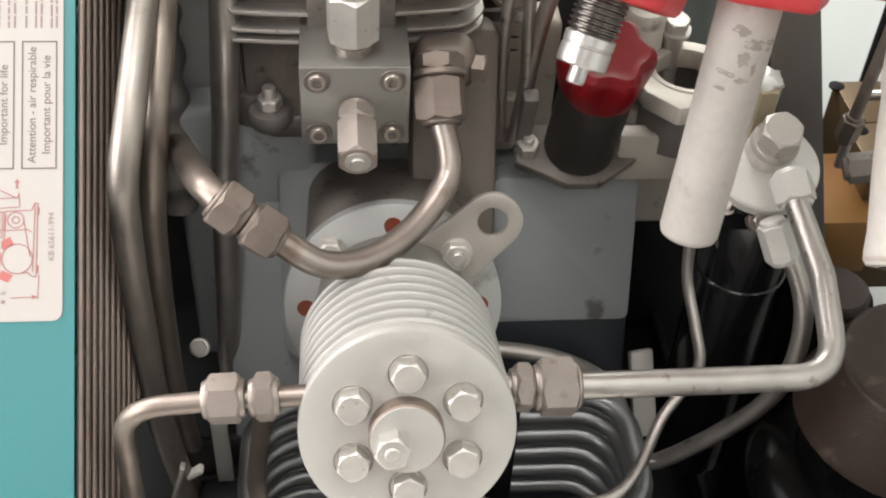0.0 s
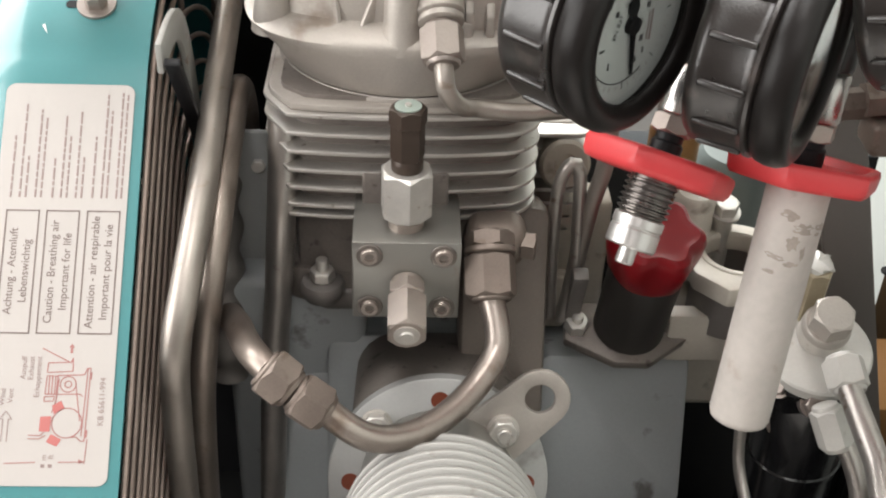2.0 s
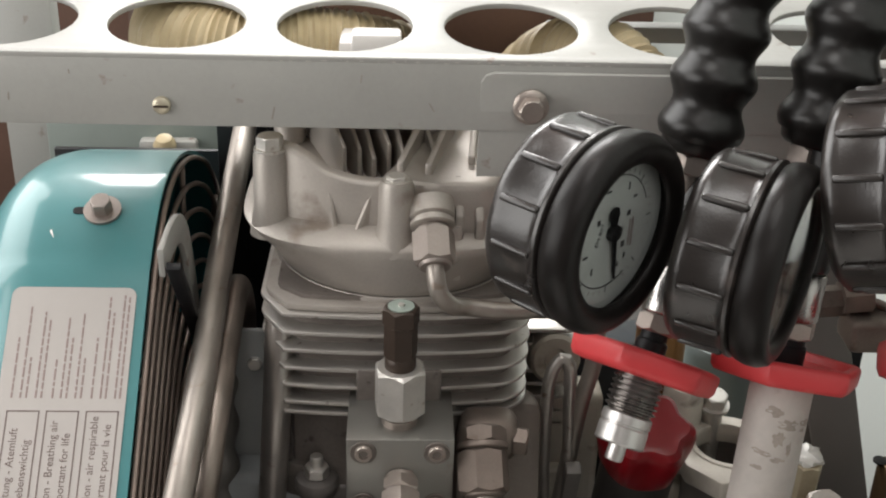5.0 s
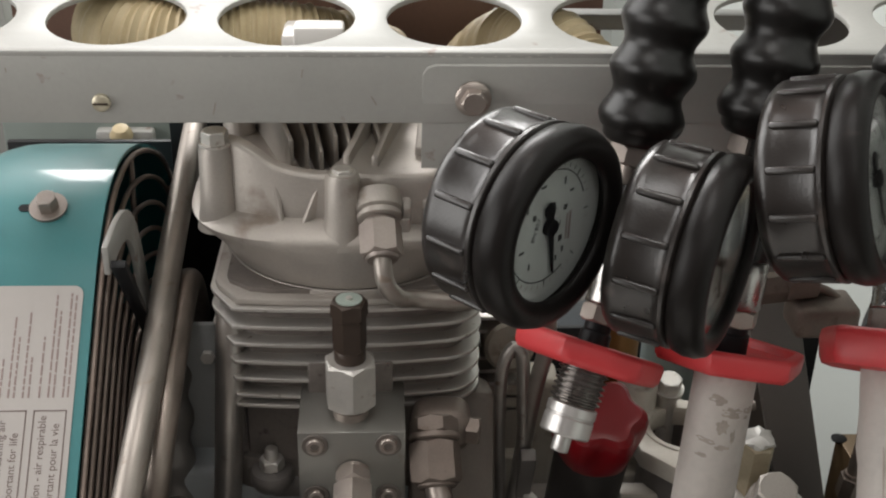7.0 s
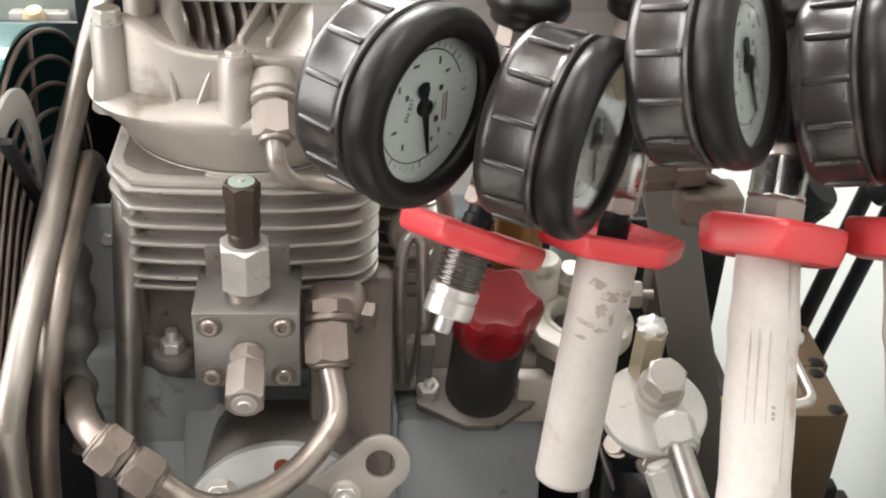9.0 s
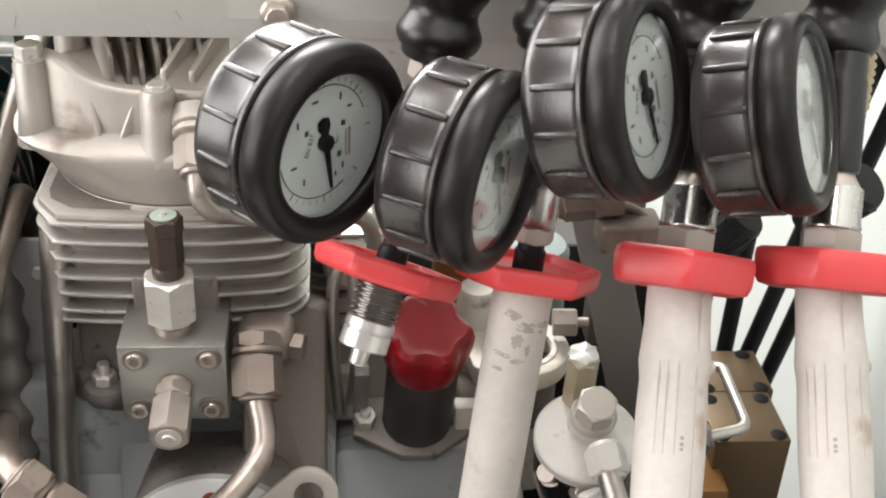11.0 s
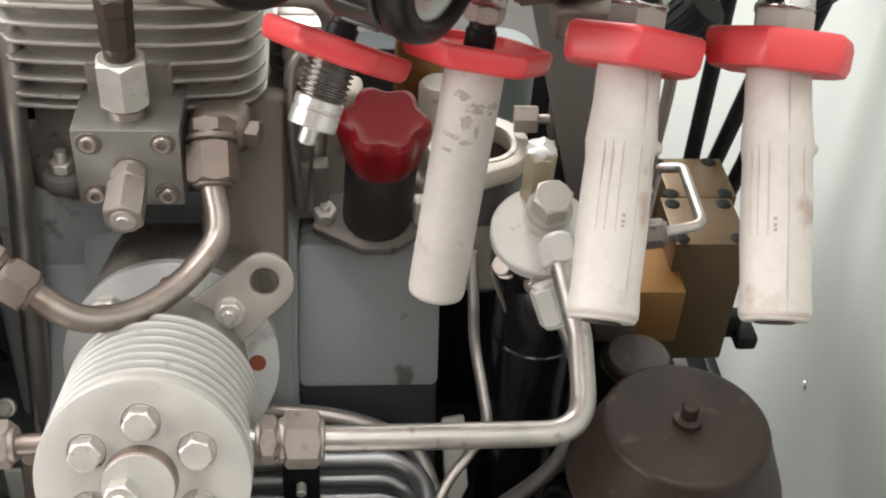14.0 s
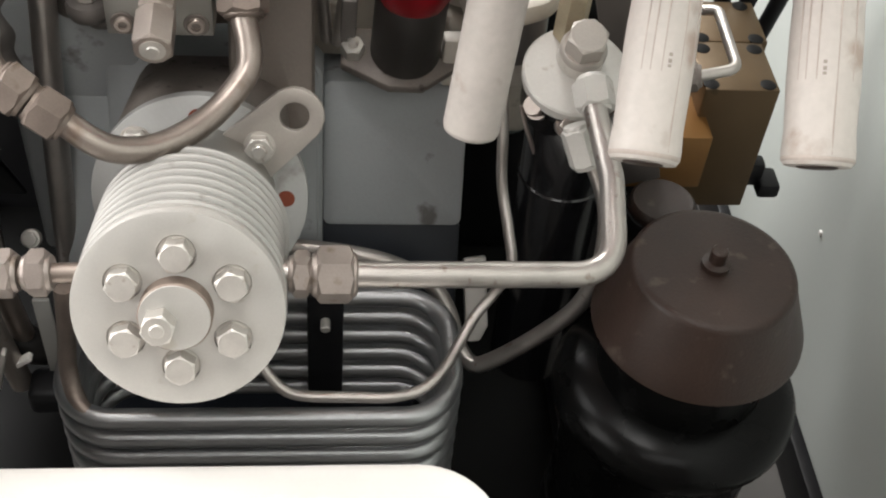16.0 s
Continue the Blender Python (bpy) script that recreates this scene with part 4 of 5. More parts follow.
# ---------------------------------------------------------------- support frame beam with round holes
PALESCREW = surface("yellow_zinc_screw", (0.52, 0.47, 0.36), 0.35, 0.6, 0.1)
beam = thing("support_frame", "grey painted sheet-metal beam with large round holes", "frame", (60, 60, 190))
part("front_web", box((95, 32.5, 191.5), (700, 3, 33), 0.8), FRAMEPAINT, beam)
part("top_plate", slab([(-255, 31), (445, 31), (445, 150), (-255, 150)], Matrix.Translation((0, 31, 206)) @ Matrix.Rotation(radians(6), 4, "X") @ Matrix.Translation((0, -31, -206)), 206, 209, 0.8, [(-107.7 + 78.9 * k, 70.5, 32) for k in range(-1, 7)]), FRAMEPAINT, beam)
part("gusset", slab([(34, 150), (300, 150), (300, 204), (40, 204), (36, 202.5), (34, 199)], Matrix.Translation((0, 30.8, 204)) @ Matrix.Rotation(radians(8), 4, "X") @ Matrix.Translation((0, -30.8, -204)) @ axis_frame((0, 30.8, 0), (0, -1, 0), (1, 0, 0)), 0, 2.5, 0.6), FRAMEPAINT, beam)
part("beam_bolt", join(lathe([(0, 0), (8.3, 0), (8.3, 1.2), (6.6, 2.6), (0, 2.6)], axis_frame((57, 29, 188), (0, -1, 0)), 28), hexa(axis_frame((57, 29, 188), (0, -1, 0)), 10.5, 6.5, 1, 2)), STEEL, beam)
part("beam_screw", lathe([(0, 0), (4.2, 0), (4.0, 1.4), (2.8, 2.2), (0, 2.4)], axis_frame((-110, 31, 185), (0, -1, 0)), 20), PALESCREW, beam)
part("screw_slot", box((-110, 28.6, 185), (6.6, 0.5, 0.9), 0), BROWN, beam)

# ---------------------------------------------------------------- gauges
def gauge(face, normal, up=(0, 0, 1), needle=0.0, lip=28.0, deep=2.7):
    """A pressure gauge in a rubber boot; face: centre of the front rim; lip: inner radius of the rim."""
    z = Vector(normal).normalized()
    x = Vector(up).cross(z).normalized()
    m = axis_frame(face, z, x)
    g = thing("pressure_gauge", "round pressure gauge in a ribbed black rubber boot", "gauge", Vector(face) - z * 34, "pressure gauges")
    m = m @ Matrix.Scale(1.02, 4)
    part("boot", lathe([(0, -31.6), (32, -31.6), (36.0, -30.6), (38.2, -28.2), (38.6, -25.6), (38.0, -23.6), (37.6, -11), (38.0, -8.6), (38.8, -7.8), (38.8, -6.4), (37.4, -5.4), (30, -5.4), (0, -5)], m, 72), BOOT, g)
    part("rim", lathe([(31, -5.4), (37.2, -5.2), (38.8, -3.6), (39.6, 0), (39.4, 4), (37.8, 7.4), (35.4, 8.8), (lip + 4.0, 8.7), (lip + 1.6, 7.8), (lip + 0.4, 6.6), (lip, 5.4), (lip + 0.5, 4.2), (32.0, 2.4), (32.2, 0), (32.2, -4.2), (31, -5.4)], m, 72), RIMRUBBER, g, "thick glossy black rubber rim")
    for k in range(14):
        a = 2 * math.pi * k / 14
        mm = m @ Matrix.Rotation(a, 4, "Z")
        part("grip_rib", box((38, 0, -17.2), (2.8, 2.8, 17.6), 1.1, mm, 3), BOOT, g)
    m = m @ Matrix.Translation((0, 0, deep))
    dial = part("dial", lathe([(0, -3.6), (32.1, -3.6), (32.1, -2.8), (0, -2.8)], m, 48), DIAL, g, "white dial with fine printed scale")
    for k in range(31):
        a = radians(225 - 270 * k / 30 - 90)
        big = k % 5 == 0
        mm = m @ Matrix.Rotation(a, 4, "Z") @ Matrix.Translation((24.0 if big else 24.5, 0, -2.75))
        part("scale_mark", box((0, 0, 0), (2.8 if big else 1.6, 0.45 if big else 0.25, 0.2), 0, mm), DIALINK if big or k < 12 else GREYINK, dial)
    for a0, a1, mat in ((20, 105, DIALINK), (190, 300, DIALINK), (110, 185, GREYINK)):
        part("scale_arc", tube([m @ V(22.4 * math.cos(radians(a)), 22.4 * math.sin(radians(a)), -2.75) for a in range(a0, a1, 6)], 0.26, 6), mat, dial)
    rr = random.Random(int(face[0]))
    for bx, by, bw, bh in ((-9.2, 6.5, 1.8, 2.2), (10.5, 4.5, 2.2, 2.2), (8.6, -7.5, 2.2, 2.4), (13.6, -4, 1.1, 12), (12.2, -4, 0.7, 11), (13.5, 10.5, 2.4, 1.0), (-4, 17, 3.2, 1.0), (9, 16, 1.0, 3.0), (-15.5, -6, 3.0, 1.0), (-13, 11, 1.0, 2.8), (-10, -13.5, 1.0, 2.6), (3.5, -16, 1.2, 2.6), (6.6, -15, 1.0, 2.2), (10.5, -13, 1.0, 2.4)):
        part("dial_print", box((bx + rr.uniform(-0.5, 0.5), by + rr.uniform(-0.5, 0.5), -2.75), (bw, bh, 0.2), 0, m), DIALINK if bw * bh < 6 else GREYINK, dial)
    for w, tx, ty, size in (("EN 837", -6.6, 0.5, 3.1), ("bar", 7.6, -1.5, 2.6)):
        cu = bpy.data.curves.new("text_line", "FONT")
        cu.body, cu.size, cu.align_x = w, size * MM, "CENTER"
        cu.extrude = 0.00005
        me = bpy.data.meshes.new_from_object(bpy.data.objects.new("text_curve", cu))
        me.transform(Matrix.Translation(-Vector(g.location)) @ SCALE @ m @ Matrix.Translation((tx, ty, -2.7)) @ Matrix.Rotation(radians(68), 4, "Z") @ Matrix.Scale(1 / MM, 4))
        me.materials.append(DIALINK)
        new("text_line", me).parent = dial
    nm = m @ Matrix.Rotation(radians(needle), 4, "Z")
    part("needle", join(slab([(-1.6, 0), (-1.7, 4), (-3.2, 7), (-2.9, 10), (0, 11), (2.5, 10), (2.9, 7), (1.6, 4), (1.5, 0), (0.55, -20), (-0.55, -20)], nm, -1.6, -1.0), lathe([(0, -2.8), (3.4, -2.8), (3.4, -0.4), (2.6, 0.2), (0, 0.2)], nm, 24)), BLACK, g, "black pointer")
    gl = part("glass", lathe([(0, 0.7), (30.8, 0.7), (30.8, 1.1), (0, 1.1)], m, 48), GLASS, g, "clear window")
    gl.visible_shadow = False
    return g


gauge((77.8, -79.1, 176.7), (0.713, -0.701, -0.014), needle=8)
gauge((142.4, -80.8, 164.7), (0.851, -0.525, -0.03), needle=14, lip=29.6, deep=4.6)
gauge((196.8, -79.9, 196.6), (0.812, -0.515, 0.27), needle=10, lip=30.3, deep=5.2)
gauge((264.8, -70.4, 185.0), (0.814, -0.478, 0.331), needle=10, lip=30.6, deep=5.8)


# ---------------------------------------------------------------- filling valves with hand wheels
def hand_wheel(m, parent, r=33, deep=0.86):
    """A six-sided red hand wheel, z up the valve."""
    bm = bmesh.new()
    rings = []
    for rr, z in ((0.5, -7), (0.8, -8), (0.95, -7), (1.0, -4), (1.02, 3.5), (1.0, 6), (0.94, 7), (0.88, 6.5), (0.84, 2), (0.5, 1)):
        ring = []
        for k in range(48):
            a = 2 * math.pi * k / 48
            flat = math.cos(math.pi / 6) / math.cos((a % (math.pi / 3)) - math.pi / 6)
            q = 0.15 + 0.85 * flat
            ring.append(bm.verts.new((r * rr * q * math.cos(a), r * rr * q * math.sin(a), z * deep)))
        rings.append(ring)
    for a, b in zip(rings, rings[1:]):
        for k in range(48):
            j = (k + 1) % 48
            bm.faces.new((a[k], a[j], b[j], b[k]))
    bm.faces.new(rings[0][::-1])
    bm.faces.new(rings[-1])
    bm.transform(m)
    return part("hand_wheel", bm, RED, parent, "red plastic hand wheel", 50)


def filling_valve(wheel, up, label, grip=None, r0=14, moulded=False, stem=95, chrome=True, seam=1.3, lean=(0, 0, 0), turn=0.0):
    up = Vector(up).normalized()
    m = axis_frame(wheel, up)
    v = thing("filling_valve", label, "filling valve", wheel, "filling valves")
    hand_wheel(axis_frame(wheel, up + Vector(lean)) @ Matrix.Translation((0, 0, 2.2 if moulded else 0)) @ Matrix.Rotation(turn, 4, "Z"), v, 32 if moulded else 33, 1.12 if moulded else 0.76)
    if chrome:
        part("hex_nut", nut(m, 23.5, 13, 7, 0.25), NUT, v)
        part("sleeve", lathe([(0, 19.5), (11.6, 19.5), (12.2, 20.3), (12.2, 21.5), (11.8, 22), (11.8, 37), (11, 38), (0, 38)], m, 36), CHROME, v)
        part("cone", lathe([(0, 38), (10.6, 38), (7.6, 43), (7.6, 46), (0, 46)], m, 32), STEEL, v)
    else:
        part("stem", lathe([(0, 0), (7, 0), (7, 10), (6, 11), (6, 14), (0, 14)], m, 24), BLACK, v)
        part("hex_nut", nut(m, 16, 8, 14), STEEL, v)
        part("sleeve", lathe([(0, 22), (8.5, 22), (9.2, 23), (9.2, 42), (8.6, 43), (0, 43)], m, 32), CHROME, v)
    part("upper_body", lathe([(0, 44), (9, 44), (9.6, 46), (9.6, stem - 12), (9, stem - 10), (9, stem), (0, stem)], m, 24), RUBBER, v)
    if grip is not None:
        g = Vector(grip)
        mg, h = between(wheel, g)
        if moulded:
            prof = [(0, 4), (r0 - 1.0, 4), (r0 - 0.7, 10), (r0 - 0.6, 22), (r0 + 0.1, 31), (r0 + 0.7, 38), (r0 - 0.2, 46), (r0 + 0.3, 60), (r0 + 0.4, 78), (r0 - 0.1, h - 14), (r0 + 0.5, h - 6), (r0 + 0.3, h - 2), (r0 - 1.0, h), (r0 - 5, h + 0.3), (0, h - 0.6)]
        else:
            prof = [(0, 4), (r0 - 0.2, 4), (r0, 6), (r0, h - 4), (r0 - 0.8, h - 1.5), (r0 - 3, h), (0, h)]
        gp = part("grip", lathe(prof, mg, 48), HANDLE, v, "off-white plastic grip with scuffs")
        # dark brown disc paints the shade of the grip's hollow end
        part("grip_core", lathe([(0, h - 2), (r0 - 6, h - 2), (r0 - 6, h + 0.6), (r0 - 7, h + 0.9), (0, h + 0.9)], mg, 32), BROWN, gp, "dark brown disc in place of the grip's hollow end")
        if moulded:
            part("grip_edge", lathe([(r0 - 1.3, h + 0.05), (r0 + 0.34, h - 1.9), (r0 + 0.44, h - 3.2), (r0 + 0.3, h - 3.4), (r0 - 1.4, h - 0.6)], mg, 48), GROOVE, gp)
        if moulded:
            part("mould_seam", tube([mg @ V(math.cos(seam) * (r0 + 0.1), math.sin(seam) * (r0 + 0.1), z) for z in (6, 30, 50, 70, h - 4)], 0.42, 6), GROOVE, gp)
            part('grip_nub', lathe([(0, 0), (3.6, 0), (3.2, 2.2), (1.9, 3.8), (0, 4.2)], axis_frame(mg @ V(r0 * 0.97, -2, 38), mg.to_3x3() @ V(1, 0, 0)), 14), HANDLE, gp)
            for j, (zz, ww) in enumerate(((71, 1.4), (73.6, 1.6), (75.6, 1.2))):
                part('moulded_mark', box((0, 0, 0), (ww, 1.5, 0.2), 0, axis_frame(mg @ V(math.cos(seam + 0.35) * (r0 + 0.35), math.sin(seam + 0.35) * (r0 + 0.35), zz), mg.to_3x3() @ V(math.cos(seam + 0.35), math.sin(seam + 0.35), 0), mg.to_3x3() @ V(0, 0, 1))), GRIME, gp)
            for j, a in enumerate((seam + 0.55, seam + 0.85, seam + 1.1, seam - 0.5)):
                part("grip_groove", tube([mg @ V(math.cos(a) * (r0 + 0.1), math.sin(a) * (r0 + 0.1), z) for z in (36, 55, 78)], 0.42, 6), GROOVE, gp)
    return v, m


def smudge(mg, r, a0, z0, wa, hz, seed, parent, mat):
    """An irregular dirty patch lying on a round grip."""
    rn = random.Random(seed)
    bm = bmesh.new()
    n = 18
    rim = []
    for k in range(n):
        t = 2 * math.pi * k / n
        q = 0.55 + 0.6 * rn.random()
        a, z = a0 + wa * q * math.cos(t) / r, z0 + hz * q * math.sin(t)
        rim.append(bm.verts.new(mg @ V((r + 0.12) * math.cos(a), (r + 0.12) * math.sin(a), z)))
    c = bm.verts.new(mg @ V((r + 0.12) * math.cos(a0), (r + 0.12) * math.sin(a0), z0))
    for k in range(n):
        bm.faces.new((c, rim[k], rim[(k + 1) % n]))
    return part("smudge", bm, mat, parent, "dark scuff")


v1, m1 = filling_valve((105, -46, 98), (0.31, 0.45, 0.83), "filling connector with a red hand wheel and a bare threaded end", chrome=False)
SATIN = surface("satin_nickel", (0.56, 0.545, 0.53), 0.32, 0.9, 0.06, 900, 60, 0.08)
thr = [(0, -5), (9.8, -5), (9.8, -7)]
for k in range(6):
    thr += [(11.2, -7.5 - 2.5 * k), (11.2, -8.1 - 2.5 * k), (9.6, -8.9 - 2.5 * k), (9.6, -9.5 - 2.5 * k)]
thr += [(8.8, -23), (0, -23)]
part("thread", lathe(thr, m1, 36), surface("dark_thread_steel", (0.15, 0.135, 0.125), 0.26, 0.9, 0.1), v1)
part("plug_end", lathe([(0, -22.5), (10.2, -22.5), (11.0, -23.2), (11.0, -27), (10.5, -27.5), (10.5, -28.1), (11.0, -28.6), (11.0, -35.6), (10.3, -36.4), (0, -36.4)], m1, 40), SATIN, v1)
part("plug_pin", lathe([(0, -36), (4.0, -36), (4.0, -43), (3.5, -43.8), (0, -43.8)], m1, 20), SATIN, v1)
v2, m2 = filling_valve((167, -46, 97), V(165, -49, 90) - V(151, -77, -18), "filling valve with a red hand wheel and scuffed white grip", (152, -77, -18), 13.6, chrome=False, lean=(0.02, 0.10, -0.06))
mg2, h2 = between((167, -46, 97), (152, -77, -18))
grip2 = [o for o in v2.children if o.name.startswith("grip")][0]
SMUDGE = surface("grey_scuff", (0.31, 0.27, 0.235), 0.6, 0.0, 0.25, 900, 150, 0.2)
for k, (a, z, wa, hz) in enumerate(((0.75, 21, 4, 2), (1.45, 22, 5, 3), (1.95, 17, 4, 2.5), (1.7, 29, 3, 4), (2.15, 36, 5, 1.6), (1.6, 38, 3.5, 1.4), (2.2, 43, 3, 1.2), (1.3, 33, 1.5, 4), (0.9, 24, 2, 1.2))):
    smudge(mg2, 13.6, a, z, wa, hz, k, grip2, SMUDGE)
filling_valve((229, -70, 110), (0.147, 0.5, 0.8), "filling valve with a red hand wheel and moulded white grip", (213, -150, 31), 14.4, True, seam=1.15, turn=0.36)
filling_valve((291, -76, 113), (0.10, 0.5, 0.8), "filling valve with a red hand wheel and moulded white grip", (284, -155.3, 34.7), 14.4, True, seam=1.6)


def corrugated(path, r, label):
    t = thing("hose_sleeve", label, "hose", path[0], "black hoses")
    part("sleeve", tube(path, r, 28, lambda s: r * (1 + 0.11 * math.sin(s * 2 * math.pi / 21.0))), RUBBER, t)
    d = (path[3] - path[0]).normalized()
    m = axis_frame(path[0], d)
    part("end_collar", lathe([(0, -6), (r - 4, -6), (r - 2, -4), (r - 1, 2), (r - 3, 5), (0, 5)], m, 28), RUBBER, t)
    part("hose_fitting", join(nut(m, 18, 9, -15), rod(m @ V(0, 0, -24), m @ V(0, 0, -14), 6)), STEEL, t)
    return t


for a in ((126, -6, 187), (175, -14, 194), (239, -10, 188), (299, -14, 192)):
    p = [Vector(a), Vector(a) + V(4, 4, 22), Vector(a) + V(12, 12, 60), Vector(a) + V(26, 20, 110), Vector(a) + V(50, 20, 190)]
    corrugated(smooth_path(p, 2.0), 17, "ribbed black rubber hose sleeve above a filling valve")

# ---------------------------------------------------------------- red star knob
knob = thing("star_knob", "dark red fluted plastic knob on a black neck", "knob", (128, 45, -75))
KM = axis_frame((130, 56, -58), (0.02, -0.30, 0.95))
bm = bmesh.new()
rings = []
for rr, z, flute in ((17, 40, 0), (20.4, 41, 0.2), (22.0, 44, 0.8), (23.6, 58, 2.3), (23.8, 66, 2.4), (22.6, 70.5, 2.3), (19.5, 72.6, 1.8), (17.5, 72.0, 0.6), (14, 71.4, 0)):
    angles = [2 * math.pi * k / 84 for k in range(84)]
    rings.append([bm.verts.new(((rr + flute * math.cos(6 * a + 0.5)) * math.cos(a), (rr + flute * math.cos(6 * a + 0.5)) * math.sin(a), z)) for a in angles])
for a, b in zip(rings, rings[1:]):
    for k in range(84):
        bm.faces.new((a[k], a[(k + 1) % 84], b[(k + 1) % 84], b[k]))
bm.faces.new(rings[0][::-1])
bm.faces.new(rings[-1])
bm.transform(KM)
part("knob_head", bm, DARKRED, knob)
part("neck", lathe([(0, -16), (20.5, -16), (20.5, 39), (20, 41), (0, 41)], KM, 40), surface("dusty_black_neck", (0.026, 0.023, 0.021), 0.46, 0.0, 0.2, 700, 40, 0.2), knob)

# ---------------------------------------------------------------- filter housing with pale cap
fil = thing("filter_housing", "black filter cylinder with a pale metal cap", "filter", (217, 20, -260))
FM = axis_frame((225, 16, 0), (0, 0, 1))
part("body", lathe([(0, -300), (25.5, -300), (26, -296), (26, -131), (26.9, -130), (26.9, -127), (26, -126), (26, -78), (24, -74), (24, -66), (0, -66)], FM, 48), GLOSSBLACK, fil)
CM = axis_frame((220.5, 13, -54.5), (-0.04, -0.30, 0.95))
part("cap", lathe([(0, 0.5), (28.4, 0.5), (29.5, 1.6), (29.5, 7.4), (28.4, 8.6), (0, 8.6)], CM, 48), WHITEMETAL, fil, "pale grey metal cap")
part("collar", lathe([(0, -24), (26.5, -24), (27.6, -22), (27.6, -6), (28.6, -4.5), (28.6, 0.2), (0, 0.2)], CM, 48), GLOSSBLACK, fil, "glossy black collar")
part("bail_wire", tube([CM @ V(28.9 * math.cos(radians(a)), 28.9 * math.sin(radians(a)) - 1.0, -72 + 58 * abs(math.cos(radians(a))) ** 1.4) for a in range(-168, -11, 6)], 1.4, 8), NUT, fil, "thin wire bail")
bj = axis_frame((222, 11, -34), (0.0, -0.4, 0.91), (1, 0.2, 0))
part("banjo_bolt", join(lathe([(0, 0), (13, 0), (13, 3), (11.6, 5), (0, 5)], bj, 32), hexa(bj, 20, 12, 1.8, 5)), CAST, fil)
part("banjo_body", lathe([(0, -12), (11, -12), (13, -8), (13, 0), (0, 0)], bj, 32), BOLT, fil)

# ---------------------------------------------------------------- chromated valve bank
gb = thing("valve_bank", "yellow-brown chromated metal valve bank with screws", "valve bank", (355, 130, -330))
part("body", join(box((352, 112, -170), (50, 52, 104), 1.2), box((358, 162, -168), (48, 47, 100), 1.2)), GOLD, gb)
# flat black discs paint the shade of the screw recesses
for x, y in ((334, 180), (372, 180), (336, 142), (374, 142), (334, 130), (370, 130), (332, 92), (370, 92)):
    part("screw", lathe([(0, -1), (5.4, -1), (5.4, 0.2), (4.8, 0.5), (0, 0.3)], axis_frame((x, y, -118), (0, 0, 1)), 18), DEEPBLACK, gb)
part("lever", join(box((396, 100, -212), (16, 22, 12), 3), box((386, 104, -204), (12, 12, 20), 2)), BLACK, gb, "small black lever")
part("lower_block", box((299, 100, -163), (68, 70, 44), 1.2), ORANGE, gb, "bright yellow chromated block")
pipe("small bent steel tube on the valve bank", fillet_path([(302, 84, -110), (303, 84, -56), (316, 76, -50), (312, 14, -46), (286, 12, -51)], [6, 7, 8]), 3.2, [((270, 16, -56), (290, 12, -50), 15, BARREL)])

# ---------------------------------------------------------------- brown capped drum
DRUMBLACK = surface("gloss_black_drum", (0.002, 0.002, 0.002), 0.26, 0.0, 0.2, 600, 30, 0.15, (0.005, 0.004, 0.004), 0.06, 60, 0.12)
dm = thing("capped_drum", "dark drum with a brown domed plastic cap", "drum", (284, -100, -300))
DM = axis_frame((284, -98, 0), (0, 0, 1))
part("cap", lathe([(0, -87), (39, -87), (41.4, -87.4), (43, -88.6), (43.9, -90.6), (45, -95), (57, -126), (57.5, -130), (55, -132), (0, -132)], DM, 64), DOME, dm, "brown plastic domed cap")
part("nipple", lathe([(0, -87), (7.5, -87), (7.5, -84), (4.4, -83), (4.4, -75.5), (3.6, -74.6), (2.4, -74.5), (0, -75.5)], DM, 20), DOME, dm)
part("drum_body", lathe([(0, -130), (47, -130), (47, -170), (58, -173), (66, -178), (70, -186), (70, -194), (66, -201), (60, -205), (58, -230), (58, -300), (0, -300)], DM, 64), DRUMBLACK, dm)
part("drum_foot", lathe([(0, -490), (60, -490), (60, -299), (0, -299)], DM, 48), DEEPBLACK, dm)

bc = thing("black_canister", "black canister with a dark brown lid behind the drum", "canister", (296, 26, -490))
BCM = axis_frame((296, 26, 0), (0, 0, 1))
part("body", lathe([(0, -490), (25, -490), (25, -170), (24, -166), (0, -166)], BCM, 40), DEEPBLACK, bc)
part("lid", lathe([(0, -168), (21, -168), (21.6, -166), (21, -161), (19, -159), (15, -159.6), (0, -160)], BCM, 40), DOME, bc)

# ---------------------------------------------------------------- white cover in front of the coil, rods, hoses
solo("white_cover", slab(round_rect(-300, -480, 172, -172, 42, 10), IDENT, -190, -150, 6), WHITE, "white enamelled rounded cover panel", "cover")
for a, b in (((437, 200, 140), (375, 200, -180)), ((458, 200, 120), (397, 200, -180)), ((367, 200, 10), (366, 200, -180))):
    solo("black_strut", rod(a, b, 6), BLACK, "straight black metal strut", "strut", "black struts")

# ---------------------------------------------------------------- dark masses added for the blackness below and behind the machine
tray = thing("dark_base_fill", "black tray added to darken the space under the compressor", "base tray", (90, 60, -490))
part("floor_sheet", box((20, 60, -440), (500, 620, 20), 3), DEEPBLACK, tray)
for c, s in (((-228, 60, -432), (6, 620, 44)), ((268, 60, -432), (6, 620, 44)), ((20, -248, -432), (490, 6, 44)), ((20, 368, -432), (490, 6, 44))):
    part("lip", box(c, s, 1.5), BLACK, tray)
for x, y in ((-190, -210), (210, -210), (-190, 330), (210, 330)):
    part("foot", rod((x, y, -490), (x, y, -449), 18), BLACK, tray)
